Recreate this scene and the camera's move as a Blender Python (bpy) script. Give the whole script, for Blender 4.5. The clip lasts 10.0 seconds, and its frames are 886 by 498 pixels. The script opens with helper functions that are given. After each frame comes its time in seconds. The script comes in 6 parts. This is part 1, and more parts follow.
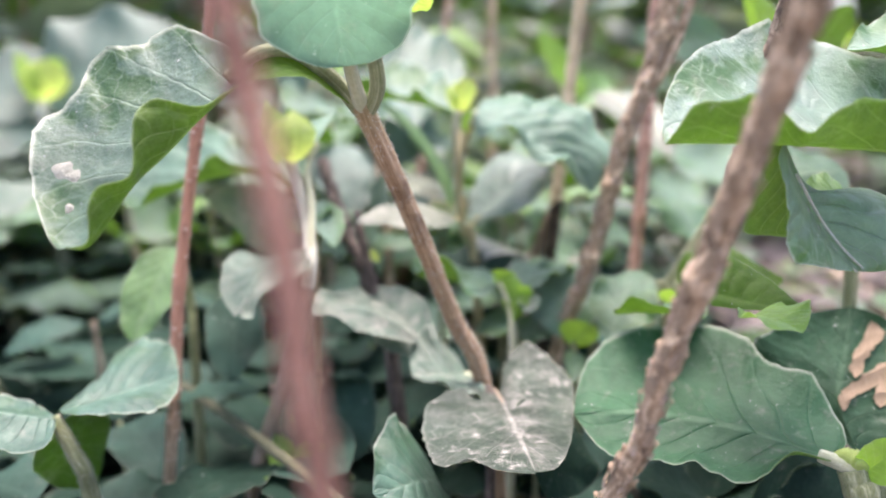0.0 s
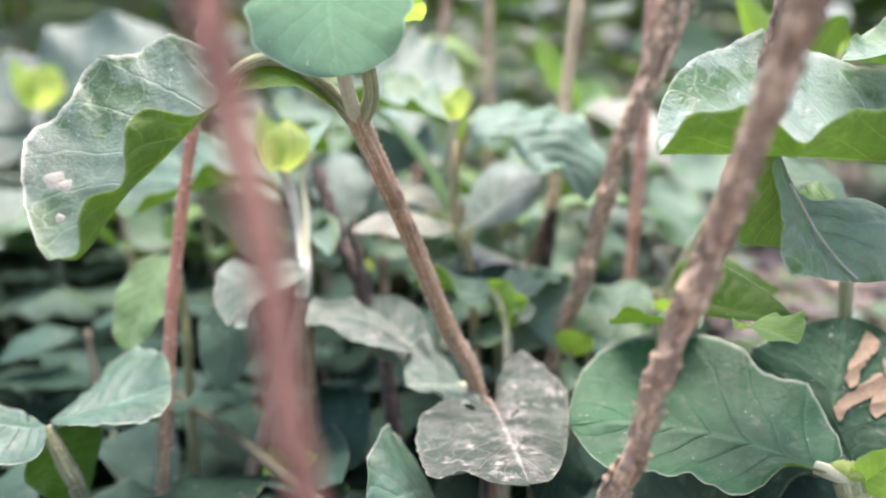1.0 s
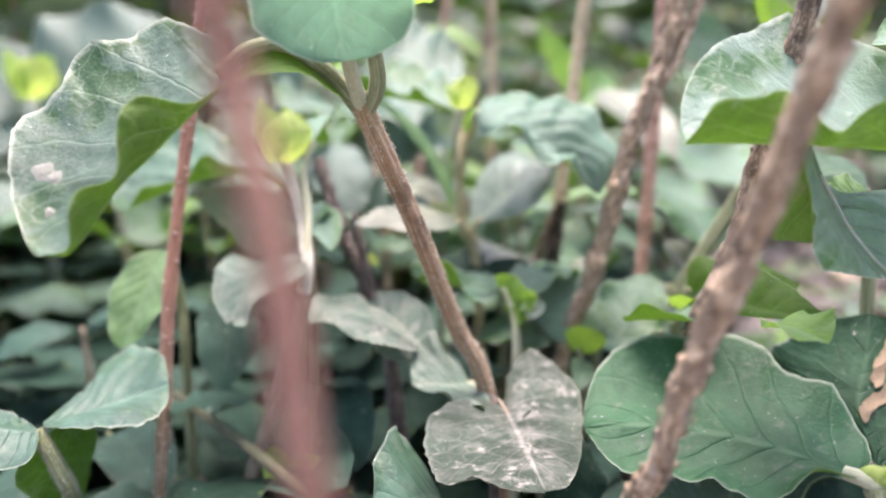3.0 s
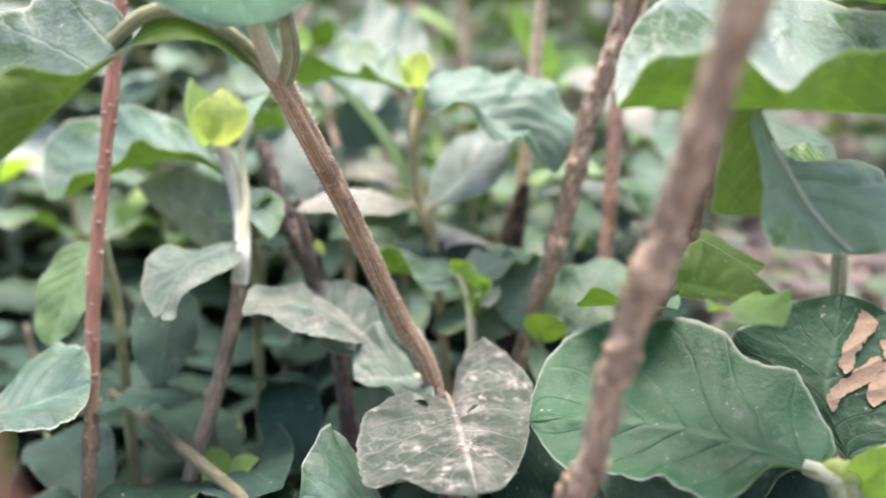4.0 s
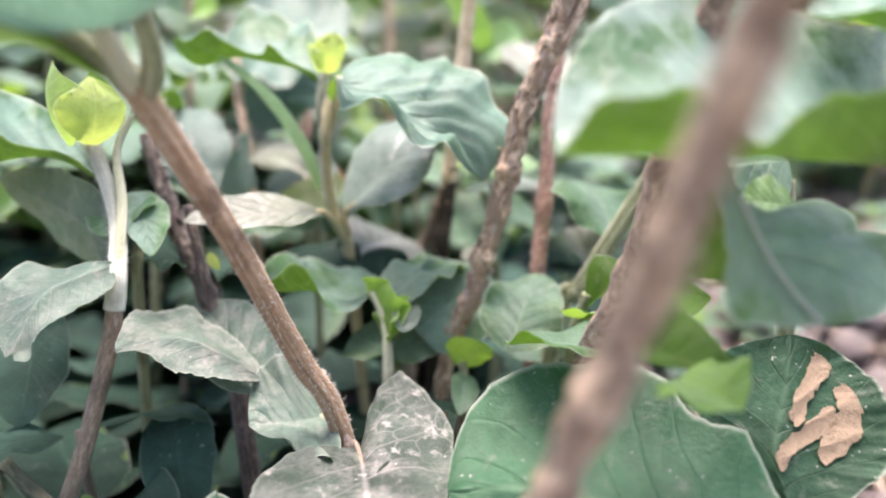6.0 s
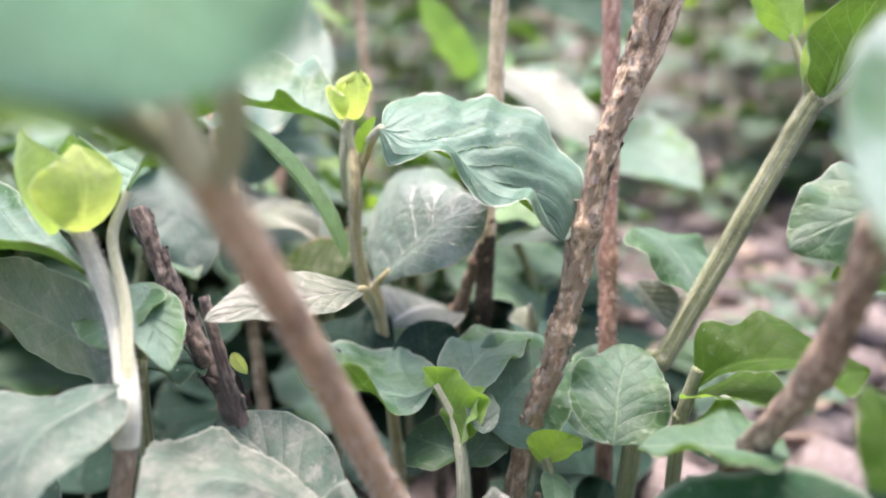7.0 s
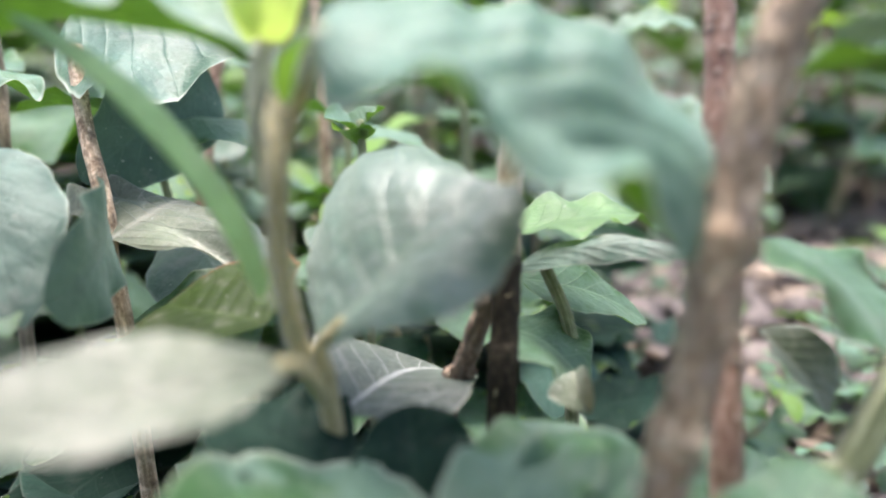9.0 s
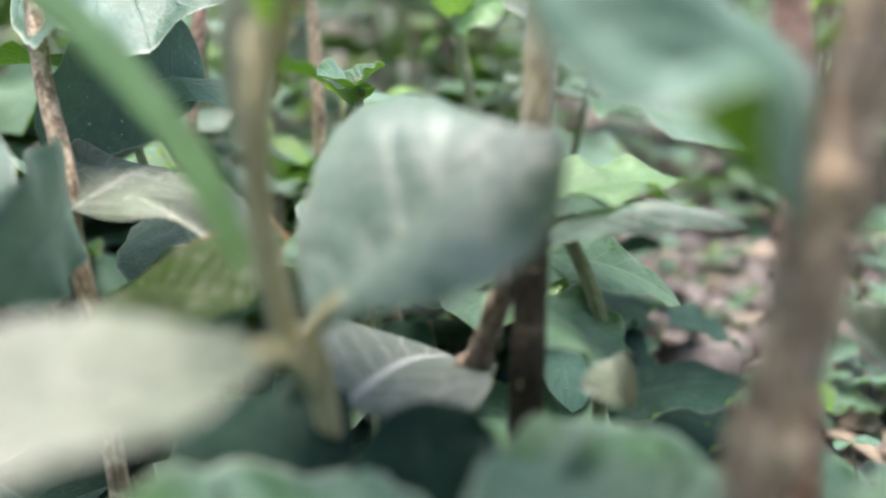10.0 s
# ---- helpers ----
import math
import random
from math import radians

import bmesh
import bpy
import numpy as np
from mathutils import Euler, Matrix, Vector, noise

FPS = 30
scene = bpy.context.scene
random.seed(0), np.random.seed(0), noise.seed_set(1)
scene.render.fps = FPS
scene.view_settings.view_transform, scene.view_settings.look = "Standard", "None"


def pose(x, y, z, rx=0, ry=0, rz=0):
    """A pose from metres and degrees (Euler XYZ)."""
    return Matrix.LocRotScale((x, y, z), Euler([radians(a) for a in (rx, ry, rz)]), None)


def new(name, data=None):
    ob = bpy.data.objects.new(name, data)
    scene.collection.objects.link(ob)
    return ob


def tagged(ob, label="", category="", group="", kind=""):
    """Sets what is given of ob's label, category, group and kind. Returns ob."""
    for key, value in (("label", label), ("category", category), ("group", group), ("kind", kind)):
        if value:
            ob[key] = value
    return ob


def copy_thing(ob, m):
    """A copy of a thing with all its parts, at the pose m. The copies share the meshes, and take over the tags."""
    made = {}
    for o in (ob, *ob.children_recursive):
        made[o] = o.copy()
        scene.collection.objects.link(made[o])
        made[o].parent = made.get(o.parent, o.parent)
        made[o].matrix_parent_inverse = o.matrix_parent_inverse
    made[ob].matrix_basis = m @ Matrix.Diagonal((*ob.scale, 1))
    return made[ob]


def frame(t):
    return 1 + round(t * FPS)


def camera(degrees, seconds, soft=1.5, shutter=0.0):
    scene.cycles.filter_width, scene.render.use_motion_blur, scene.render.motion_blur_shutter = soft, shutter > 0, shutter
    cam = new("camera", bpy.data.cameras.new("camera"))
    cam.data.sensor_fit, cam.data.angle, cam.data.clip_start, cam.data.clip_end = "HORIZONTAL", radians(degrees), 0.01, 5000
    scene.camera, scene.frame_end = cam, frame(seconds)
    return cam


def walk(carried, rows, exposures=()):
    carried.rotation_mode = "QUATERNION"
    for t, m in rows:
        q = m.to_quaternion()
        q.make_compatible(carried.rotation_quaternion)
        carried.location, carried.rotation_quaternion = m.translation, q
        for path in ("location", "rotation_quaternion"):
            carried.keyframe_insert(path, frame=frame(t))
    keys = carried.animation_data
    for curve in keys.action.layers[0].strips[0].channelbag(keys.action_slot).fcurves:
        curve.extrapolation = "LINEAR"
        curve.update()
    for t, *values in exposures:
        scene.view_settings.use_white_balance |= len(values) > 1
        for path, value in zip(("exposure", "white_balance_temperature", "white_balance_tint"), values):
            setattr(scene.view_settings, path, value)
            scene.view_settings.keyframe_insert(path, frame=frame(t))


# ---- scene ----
# The lens sees 60 degrees across; its aperture is small, focused at 11 cm.
cam = camera(60.0, 10.0, soft=2.0)
cam.data.dof.use_dof = True
cam.data.dof.focus_distance = 0.113
cam.data.dof.aperture_fstop = 9.8

# seconds, x, y, z, tilt, roll, heading (metres and degrees)
PATH = [
    (0, 0.0000, 0.0000, 0.1100, 77.71, -0.45, 0.10),
    (0.5, 0.0005, -0.0003, 0.1103, 78.16, -0.50, 0.20),
    (1, 0.0006, 0.0006, 0.1104, 78.21, -0.52, -0.06),
    (1.5, 0.0004, -0.0004, 0.1106, 78.44, -0.51, 0.51),
    (2, 0.0007, 0.0004, 0.1108, 78.54, -0.23, 0.31),
    (2.5, -0.0001, 0.0015, 0.1104, 77.43, -0.28, 0.90),
    (2.7, -0.0013, 0.0041, 0.1097, 77.49, -0.66, -0.04),
    (3.8, 0.0038, 0.0086, 0.1094, 78.04, -0.03, -0.23),
    (4, 0.0089, 0.0148, 0.1064, 77.01, 0.49, -0.52),
    (4.5, 0.0102, 0.0184, 0.1043, 76.56, 0.10, -1.50),
    (5, 0.0130, 0.0223, 0.1029, 76.62, 0.10, -2.44),
    (5.2, 0.0149, 0.0257, 0.1019, 76.71, 0.35, -2.65),
    (6.3, 0.0087, 0.0418, 0.1179, 72.65, -1.48, -7.26),
    (6.5, -0.0007, 0.0489, 0.1186, 72.86, -0.73, -9.11),
    (7, -0.0066, 0.0632, 0.1152, 74.93, 0.84, -11.61),
    (7.5, -0.0016, 0.0761, 0.1115, 77.33, 0.64, -13.10),
    (8, -0.0018, 0.0912, 0.1086, 78.04, 1.21, -11.99),
    (8.5, -0.0025, 0.1022, 0.1055, 77.57, 1.05, -10.93),
    (9, 0.0021, 0.1193, 0.1008, 76.58, 0.96, -13.96),
    (9.5, 0.0024, 0.1255, 0.0990, 71.47, 0.60, -16.39),
    (10, 0.0032, 0.1320, 0.0958, 75.61, 1.02, -14.38),
]
walk(cam, [(t, pose(x, y, z, rx, ry, rz)) for t, x, y, z, rx, ry, rz in PATH],
     exposures=[(0, 1.50, 6650, 23), (2.7, 1.50, 6700, 23), (4, 1.51, 6750, 24), (5, 1.54, 6700, 22), (6.5, 1.60, 6750, 25), (7.5, 1.54, 6600, 22), (8.5, 1.44, 6450, 16), (9.5, 1.38, 6500, 13), (10, 1.30, 6500, 10)])

# ---- world and sun ----
world = bpy.data.worlds.new("sky")
scene.world = world
world.use_nodes = True
wn = world.node_tree.nodes
sky = wn.new("ShaderNodeTexSky")
sky.sky_type = 'NISHITA'
sky.sun_disc = False
sky.sun_elevation = radians(80)
sky.sun_rotation = radians(-20)
sky.air_density, sky.dust_density, sky.ozone_density = 1.0, 4.0, 1.0
world.node_tree.links.new(sky.outputs[0], wn["Background"].inputs[0])
wn["Background"].inputs[1].default_value = 0.15
sun_data = bpy.data.lights.new("sun", 'SUN')
sun_data.energy, sun_data.angle, sun_data.color = 3.1, radians(40), (1.0, 0.96, 0.9)
sun = new("sun", sun_data)
sun.rotation_euler = (radians(-15), radians(4), 0)

# ---- materials ----
def shader(name):
    m = bpy.data.materials.new(name)
    m.use_nodes = True
    return m, m.node_tree.nodes, m.node_tree.links


def maths(nodes, links, op, a, b=None, clamp=False):
    n = nodes.new("ShaderNodeMath")
    n.operation, n.use_clamp = op, clamp
    for k, v in enumerate((a, b)):
        if v is None:
            continue
        if isinstance(v, (int, float)):
            n.inputs[k].default_value = v
        else:
            links.new(v, n.inputs[k])
    return n.outputs[0]


def mixed(nodes, links, fac, a, b, mode='MIX'):
    n = nodes.new("ShaderNodeMix")
    n.data_type, n.blend_type = 'RGBA', mode
    for slot, v in ((0, fac), (6, a), (7, b)):
        if isinstance(v, (int, float)):
            n.inputs[slot].default_value = v
        elif isinstance(v, tuple):
            n.inputs[slot].default_value = (*v, 1)
        else:
            links.new(v, n.inputs[slot])
    return n.outputs[2]


def ramp(nodes, links, value, low, high):
    n = nodes.new("ShaderNodeMapRange")
    links.new(value, n.inputs[0])
    n.inputs[1].default_value, n.inputs[2].default_value = low, high
    return n.outputs[0]


def noisy(nodes, links, where, scale, detail=4.0, rough=0.55):
    n = nodes.new("ShaderNodeTexNoise")
    n.inputs["Scale"].default_value = scale
    n.inputs["Detail"].default_value = detail
    n.inputs["Roughness"].default_value = rough
    if where is not None:
        links.new(where, n.inputs["Vector"])
    return n.outputs["Fac"]


def leaf_material(name, base, vein, through_colour, dust=0.0, sheen=0.25, through_share=0.4, vein_show=0.5, rough=0.46, dust_colour=(0.50, 0.47, 0.41), web_show=0.40, gloss=0.42, rim=0.35, smear=False, relief=0.14, slant=2.0, bare=0.0, rim_colour=(0.66, 0.70, 0.58)):
    """A hairy leaf: midrib and side veins from its UV map, quilting between them, dust, a pale downy margin with its
    backlit gleam painted in.
    """
    m, nodes, links = shader(name)
    bsdf = nodes["Principled BSDF"]
    uv = nodes.new("ShaderNodeUVMap")
    split = nodes.new("ShaderNodeSeparateXYZ")
    links.new(uv.outputs[0], split.inputs[0])
    place = nodes.new("ShaderNodeTexCoord").outputs["Object"]
    wobble = noisy(nodes, links, place, 120.0, 2.0)
    u = maths(nodes, links, 'ADD', split.outputs[0], maths(nodes, links, 'MULTIPLY', maths(nodes, links, 'SUBTRACT', wobble, 0.5), 0.06))
    v = maths(nodes, links, 'ABSOLUTE', maths(nodes, links, 'SUBTRACT', maths(nodes, links, 'MULTIPLY', split.outputs[1], 2.0), 1.0))
    phase = maths(nodes, links, 'SUBTRACT', maths(nodes, links, 'MULTIPLY', u, 7.0), maths(nodes, links, 'MULTIPLY', maths(nodes, links, 'POWER', v, 0.8), slant))
    away = maths(nodes, links, 'ABSOLUTE', maths(nodes, links, 'SINE', maths(nodes, links, 'MULTIPLY', phase, math.pi)))
    side = maths(nodes, links, 'SUBTRACT', 1.0, ramp(nodes, links, away, 0.0, 0.15))
    side = maths(nodes, links, 'MULTIPLY', side, maths(nodes, links, 'SUBTRACT', 1.0, maths(nodes, links, 'MULTIPLY', v, 0.75)))
    rib = maths(nodes, links, 'SUBTRACT', 1.0, ramp(nodes, links, v, 0.012, 0.055))
    nets = []
    for scale, wide in ((230.0, 0.055), (900.0, 0.10)):
        cells = nodes.new("ShaderNodeTexVoronoi")
        cells.feature = 'DISTANCE_TO_EDGE'
        cells.inputs["Scale"].default_value = scale
        shifted = nodes.new("ShaderNodeVectorMath")
        shifted.operation = 'ADD'
        links.new(place, shifted.inputs[0])
        swirl = nodes.new("ShaderNodeTexNoise")
        swirl.inputs["Scale"].default_value = scale * 0.9
        links.new(place, swirl.inputs["Vector"])
        drift = nodes.new("ShaderNodeVectorMath")
        drift.operation = 'SCALE'
        drift.inputs["Scale"].default_value = 0.9 / scale
        links.new(swirl.outputs["Color"], drift.inputs[0])
        links.new(drift.outputs[0], shifted.inputs[1])
        links.new(shifted.outputs[0], cells.inputs["Vector"])
        nets.append(maths(nodes, links, 'SUBTRACT', 1.0, ramp(nodes, links, cells.outputs["Distance"], 0.0, wide)))
    broken = ramp(nodes, links, noisy(nodes, links, place, 90.0, 2.0), 0.40, 0.62)
    main = maths(nodes, links, 'MAXIMUM', maths(nodes, links, 'MULTIPLY', side, 0.85), maths(nodes, links, 'MULTIPLY', rib, 0.75))
    web = maths(nodes, links, 'MULTIPLY', nets[0], broken)
    veins = maths(nodes, links, 'MAXIMUM', main, maths(nodes, links, 'MAXIMUM', maths(nodes, links, 'MULTIPLY', web, web_show), maths(nodes, links, 'MULTIPLY', nets[1], 0.12)))
    sunk = maths(nodes, links, 'MAXIMUM', main, maths(nodes, links, 'MAXIMUM', maths(nodes, links, 'MULTIPLY', nets[0], 0.16), maths(nodes, links, 'MULTIPLY', nets[1], 0.14)))
    blotch = noisy(nodes, links, place, 55.0, 5.0)
    fine = noisy(nodes, links, place, 900.0, 3.0)
    info = nodes.new("ShaderNodeObjectInfo")
    tone = mixed(nodes, links, ramp(nodes, links, blotch, 0.3, 0.7), tuple(c * 0.48 for c in base), tuple(min(1, c * 1.40) for c in base))
    tone = mixed(nodes, links, maths(nodes, links, 'MULTIPLY', info.outputs["Random"], 0.35), tone, tuple(c * 0.6 for c in base))
    mottle = noisy(nodes, links, place, 420.0, 5.0, 0.7)
    tone = mixed(nodes, links, maths(nodes, links, 'MULTIPLY', ramp(nodes, links, mottle, 0.45, 0.70), 0.45), tone, tuple(c * 0.55 for c in base))
    if bare:
        outer = maths(nodes, links, 'ADD', maths(nodes, links, 'MULTIPLY', ramp(nodes, links, v, 0.30, 0.70), 0.85), 0.15)
        worn = maths(nodes, links, 'MULTIPLY', ramp(nodes, links, noisy(nodes, links, place, 105.0, 3.0), 0.47, 0.55), outer)
        tone = mixed(nodes, links, maths(nodes, links, 'MULTIPLY', worn, bare), tone, (base[0] * 0.34, base[1] * 0.55, base[2] * 0.22))
        tone = mixed(nodes, links, maths(nodes, links, 'MULTIPLY', maths(nodes, links, 'MULTIPLY', nets[0], worn), 0.32 * bare), tone, vein)
    tone = mixed(nodes, links, maths(nodes, links, 'MULTIPLY', veins, vein_show * 0.55), tone, vein)
    grit = maths(nodes, links, 'MULTIPLY', ramp(nodes, links, noisy(nodes, links, place, 260.0, 6.0, 0.7), 0.56, 0.72), 0.25 + dust, True)
    if dust:
        film = ramp(nodes, links, noisy(nodes, links, place, 190.0, 8.0, 0.75), 0.46, 0.66)
        if smear:
            inner = maths(nodes, links, 'SUBTRACT', 1.0, ramp(nodes, links, v, 0.10, 0.75))
            film = maths(nodes, links, 'MULTIPLY', film, maths(nodes, links, 'ADD', maths(nodes, links, 'MULTIPLY', maths(nodes, links, 'MAXIMUM', veins, 0.35), inner), 0.25), True)
        grit = maths(nodes, links, 'MAXIMUM', grit, maths(nodes, links, 'MULTIPLY', film, dust))
    tone = mixed(nodes, links, grit, tone, dust_colour)
    specks = maths(nodes, links, 'MULTIPLY', ramp(nodes, links, noisy(nodes, links, place, 1100.0, 2.0), 0.70, 0.76), 0.55)
    tone = mixed(nodes, links, specks, tone, (0.68, 0.68, 0.62))
    # Margin of pale down; the bright fringe of light behind it is painted too.
    edge = maths(nodes, links, 'MULTIPLY', ramp(nodes, links, v, 0.955, 0.990), rim)
    tone = mixed(nodes, links, edge, tone, rim_colour)
    links.new(tone, bsdf.inputs["Base Color"])
    bsdf.inputs["Roughness"].default_value = rough
    bsdf.inputs["Specular IOR Level"].default_value = gloss
    bsdf.inputs["Sheen Weight"].default_value = sheen
    if bare:
        links.new(maths(nodes, links, 'MULTIPLY', maths(nodes, links, 'SUBTRACT', 1.0, maths(nodes, links, 'MULTIPLY', worn, bare)), sheen), bsdf.inputs["Sheen Weight"])
    bsdf.inputs["Sheen Roughness"].default_value = 0.6
    bsdf.inputs["Sheen Tint"].default_value = (0.86, 1.0, 0.93, 1)
    ridge = maths(nodes, links, 'MULTIPLY', maths(nodes, links, 'POWER', away, 0.7), maths(nodes, links, 'SUBTRACT', 1.0, maths(nodes, links, 'MULTIPLY', v, 0.6)))
    high = maths(nodes, links, 'ADD', maths(nodes, links, 'MULTIPLY', sunk, -0.22), maths(nodes, links, 'MULTIPLY', fine, 0.30))
    high = maths(nodes, links, 'ADD', high, maths(nodes, links, 'ADD', maths(nodes, links, 'MULTIPLY', ridge, relief), maths(nodes, links, 'MULTIPLY', mottle, 0.45)))
    bump = nodes.new("ShaderNodeBump")
    bump.inputs["Strength"].default_value = 0.75
    bump.inputs["Distance"].default_value = 0.0008
    links.new(high, bump.inputs["Height"])
    links.new(bump.outputs[0], bsdf.inputs["Normal"])
    glow = nodes.new("ShaderNodeBsdfTranslucent")
    lit = mixed(nodes, links, maths(nodes, links, 'MULTIPLY', veins, 0.5), through_colour, tuple(min(1, c * 1.5) for c in through_colour))
    lit = mixed(nodes, links, maths(nodes, links, 'MULTIPLY', ramp(nodes, links, mottle, 0.40, 0.70), 0.5), lit, tuple(c * 0.55 for c in through_colour))
    lit = mixed(nodes, links, grit, lit, (0.2, 0.18, 0.12))
    links.new(lit, glow.inputs[0])
    both = nodes.new("ShaderNodeMixShader")
    both.inputs[0].default_value = through_share
    links.new(bsdf.outputs[0], both.inputs[1])
    links.new(glow.outputs[0], both.inputs[2])
    links.new(both.outputs[0], nodes["Material Output"].inputs[0])
    return m


def stem_material(name, dark, light, streak, rough=0.75, sheen=0.2, top=None, low=0.05, high=0.1, streaks=(12.0, 30.0), wear=0.8, lumps=0.0):
    """Woody or downy stem: streaks along its length from the UV map, specks, and a greener top where given."""
    m, nodes, links = shader(name)
    bsdf = nodes["Principled BSDF"]
    uv = nodes.new("ShaderNodeUVMap")
    grid = nodes.new("ShaderNodeMapping")
    grid.inputs["Scale"].default_value = (*streaks, 1.0)
    links.new(uv.outputs[0], grid.inputs[0])
    coord = nodes.new("ShaderNodeTexCoord").outputs["Object"]
    long = noisy(nodes, links, grid.outputs[0], 1.0, 5.0, 0.65)
    grain = noisy(nodes, links, coord, 1500.0, 6.0, 0.75)
    patch = noisy(nodes, links, coord, 130.0, 4.0)
    tone = mixed(nodes, links, ramp(nodes, links, grain, 0.32, 0.68), dark, light)
    tone = mixed(nodes, links, maths(nodes, links, 'MULTIPLY', ramp(nodes, links, long, 0.48, 0.66), 0.75), tone, streak)
    tone = mixed(nodes, links, ramp(nodes, links, patch, 0.55, 0.75), tone, tuple(c * 0.55 for c in dark))
    if lumps:
        knob = noisy(nodes, links, coord, 480.0, 4.0, 0.6)
        tone = mixed(nodes, links, maths(nodes, links, 'MULTIPLY', ramp(nodes, links, knob, 0.52, 0.64), lumps), tone, streak)
        tone = mixed(nodes, links, maths(nodes, links, 'MULTIPLY', ramp(nodes, links, noisy(nodes, links, coord, 330.0, 3.0), 0.54, 0.64), lumps), tone, tuple(c * 0.45 for c in dark))
    if top:
        split = nodes.new("ShaderNodeSeparateXYZ")
        links.new(nodes.new("ShaderNodeNewGeometry").outputs["Position"], split.inputs[0])
        tone = mixed(nodes, links, ramp(nodes, links, split.outputs[2], low, high), tone, top)
    worn = maths(nodes, links, 'ADD', maths(nodes, links, 'MULTIPLY', ramp(nodes, links, long, 0.35, 0.62), 0.5), 0.72)
    tone = mixed(nodes, links, wear, tone, worn, 'MULTIPLY')
    links.new(tone, bsdf.inputs["Base Color"])
    bsdf.inputs["Roughness"].default_value = rough
    bsdf.inputs["Specular IOR Level"].default_value = 0.25
    bsdf.inputs["Sheen Weight"].default_value = sheen
    bump = nodes.new("ShaderNodeBump")
    bump.inputs["Strength"].default_value = 0.7
    bump.inputs["Distance"].default_value = 0.0005
    links.new(maths(nodes, links, 'ADD', long, grain), bump.inputs["Height"])
    links.new(bump.outputs[0], bsdf.inputs["Normal"])
    return m


def soil_material():
    m, nodes, links = shader("soil")
    bsdf = nodes["Principled BSDF"]
    coord = nodes.new("ShaderNodeTexCoord").outputs["Object"]
    big = noisy(nodes, links, coord, 14.0, 6.0, 0.65)
    small = noisy(nodes, links, coord, 240.0, 6.0, 0.7)
    tone = mixed(nodes, links, ramp(nodes, links, big, 0.35, 0.65), (0.11, 0.090, 0.082), (0.28, 0.235, 0.22))
    tone = mixed(nodes, links, ramp(nodes, links, small, 0.5, 0.75), tone, (0.44, 0.39, 0.37))
    links.new(tone, bsdf.inputs["Base Color"])
    bsdf.inputs["Roughness"].default_value = 0.95
    bump = nodes.new("ShaderNodeBump")
    bump.inputs["Strength"].default_value = 0.9
    bump.inputs["Distance"].default_value = 0.003
    links.new(small, bump.inputs["Height"])
    links.new(bump.outputs[0], bsdf.inputs["Normal"])
    return m


GREEN = leaf_material("leaf_green", (0.092, 0.185, 0.115), (0.36, 0.47, 0.33), (0.40, 0.60, 0.20), sheen=0.15, through_share=0.34, vein_show=0.7, gloss=0.45, rough=0.46, rim=0.5, bare=0.8)
QUILTED = leaf_material("leaf_quilted", (0.088, 0.165, 0.120), (0.38, 0.49, 0.38), (0.36, 0.56, 0.18), sheen=0.10, through_share=0.26, vein_show=0.8, gloss=0.42, rough=0.46, rim=0.5, web_show=0.40, relief=0.45, bare=0.9)
BIG = leaf_material("leaf_deep_green", (0.040, 0.120, 0.060), (0.16, 0.28, 0.17), (0.15, 0.38, 0.10), sheen=0.0, through_share=0.26, vein_show=0.6, gloss=0.20, rough=0.48, rim=0.4, web_show=0.2, relief=0.65)
PALE = leaf_material("leaf_downy", (0.140, 0.262, 0.190), (0.42, 0.54, 0.42), (0.40, 0.60, 0.32), sheen=0.15, vein_show=0.55, through_share=0.30, gloss=0.40, rough=0.48, rim=0.5, relief=0.25, bare=0.9)
SMOOTH = leaf_material("leaf_smooth_bluish", (0.085, 0.150, 0.120), (0.16, 0.25, 0.20), (0.16, 0.30, 0.18), sheen=0.1, vein_show=0.2, through_share=0.22, gloss=0.3, rim=0.4, relief=0.04)
DULLOLIVE = leaf_material("leaf_dull_olive", (0.036, 0.062, 0.015), (0.11, 0.16, 0.05), (0.11, 0.20, 0.02), vein_show=0.6, sheen=0.0, gloss=0.10, through_share=0.24, rim=0.9, rim_colour=(0.34, 0.13, 0.075))
# Dark leaf green with the canopy's shade put into the colour.
DARK = leaf_material("leaf_dark_shaded", (0.022, 0.052, 0.037), (0.07, 0.13, 0.09), (0.03, 0.11, 0.03), dust=-0.18, sheen=0.0, vein_show=0.6, through_share=0.20, gloss=0.08, rough=0.6, rim=0.12)
HOLED = leaf_material("leaf_dull_green", (0.032, 0.080, 0.046), (0.13, 0.21, 0.13), (0.06, 0.16, 0.04), sheen=0.0, vein_show=0.8, through_share=0.20, gloss=0.14, rough=0.55, rim=0.35, relief=0.4)
YOUNG = leaf_material("leaf_young", (0.22, 0.42, 0.055), (0.38, 0.54, 0.15), (0.36, 0.64, 0.04), sheen=0.4, through_share=0.42)
LIME = leaf_material("leaf_bud", (0.56, 0.68, 0.20), (0.66, 0.74, 0.40), (0.62, 0.80, 0.16), sheen=0.3, through_share=0.45, vein_show=0.5, rim=0.9, relief=0.05, gloss=0.2)
LIMEGREEN = leaf_material("leaf_bud_green", (0.36, 0.54, 0.15), (0.55, 0.66, 0.34), (0.50, 0.74, 0.14), sheen=0.3, through_share=0.45, vein_show=0.5, rim=0.9, relief=0.05, gloss=0.2)
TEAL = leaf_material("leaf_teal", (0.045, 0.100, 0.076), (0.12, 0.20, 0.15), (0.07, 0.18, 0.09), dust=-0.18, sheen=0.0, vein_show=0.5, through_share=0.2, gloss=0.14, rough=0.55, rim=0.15)
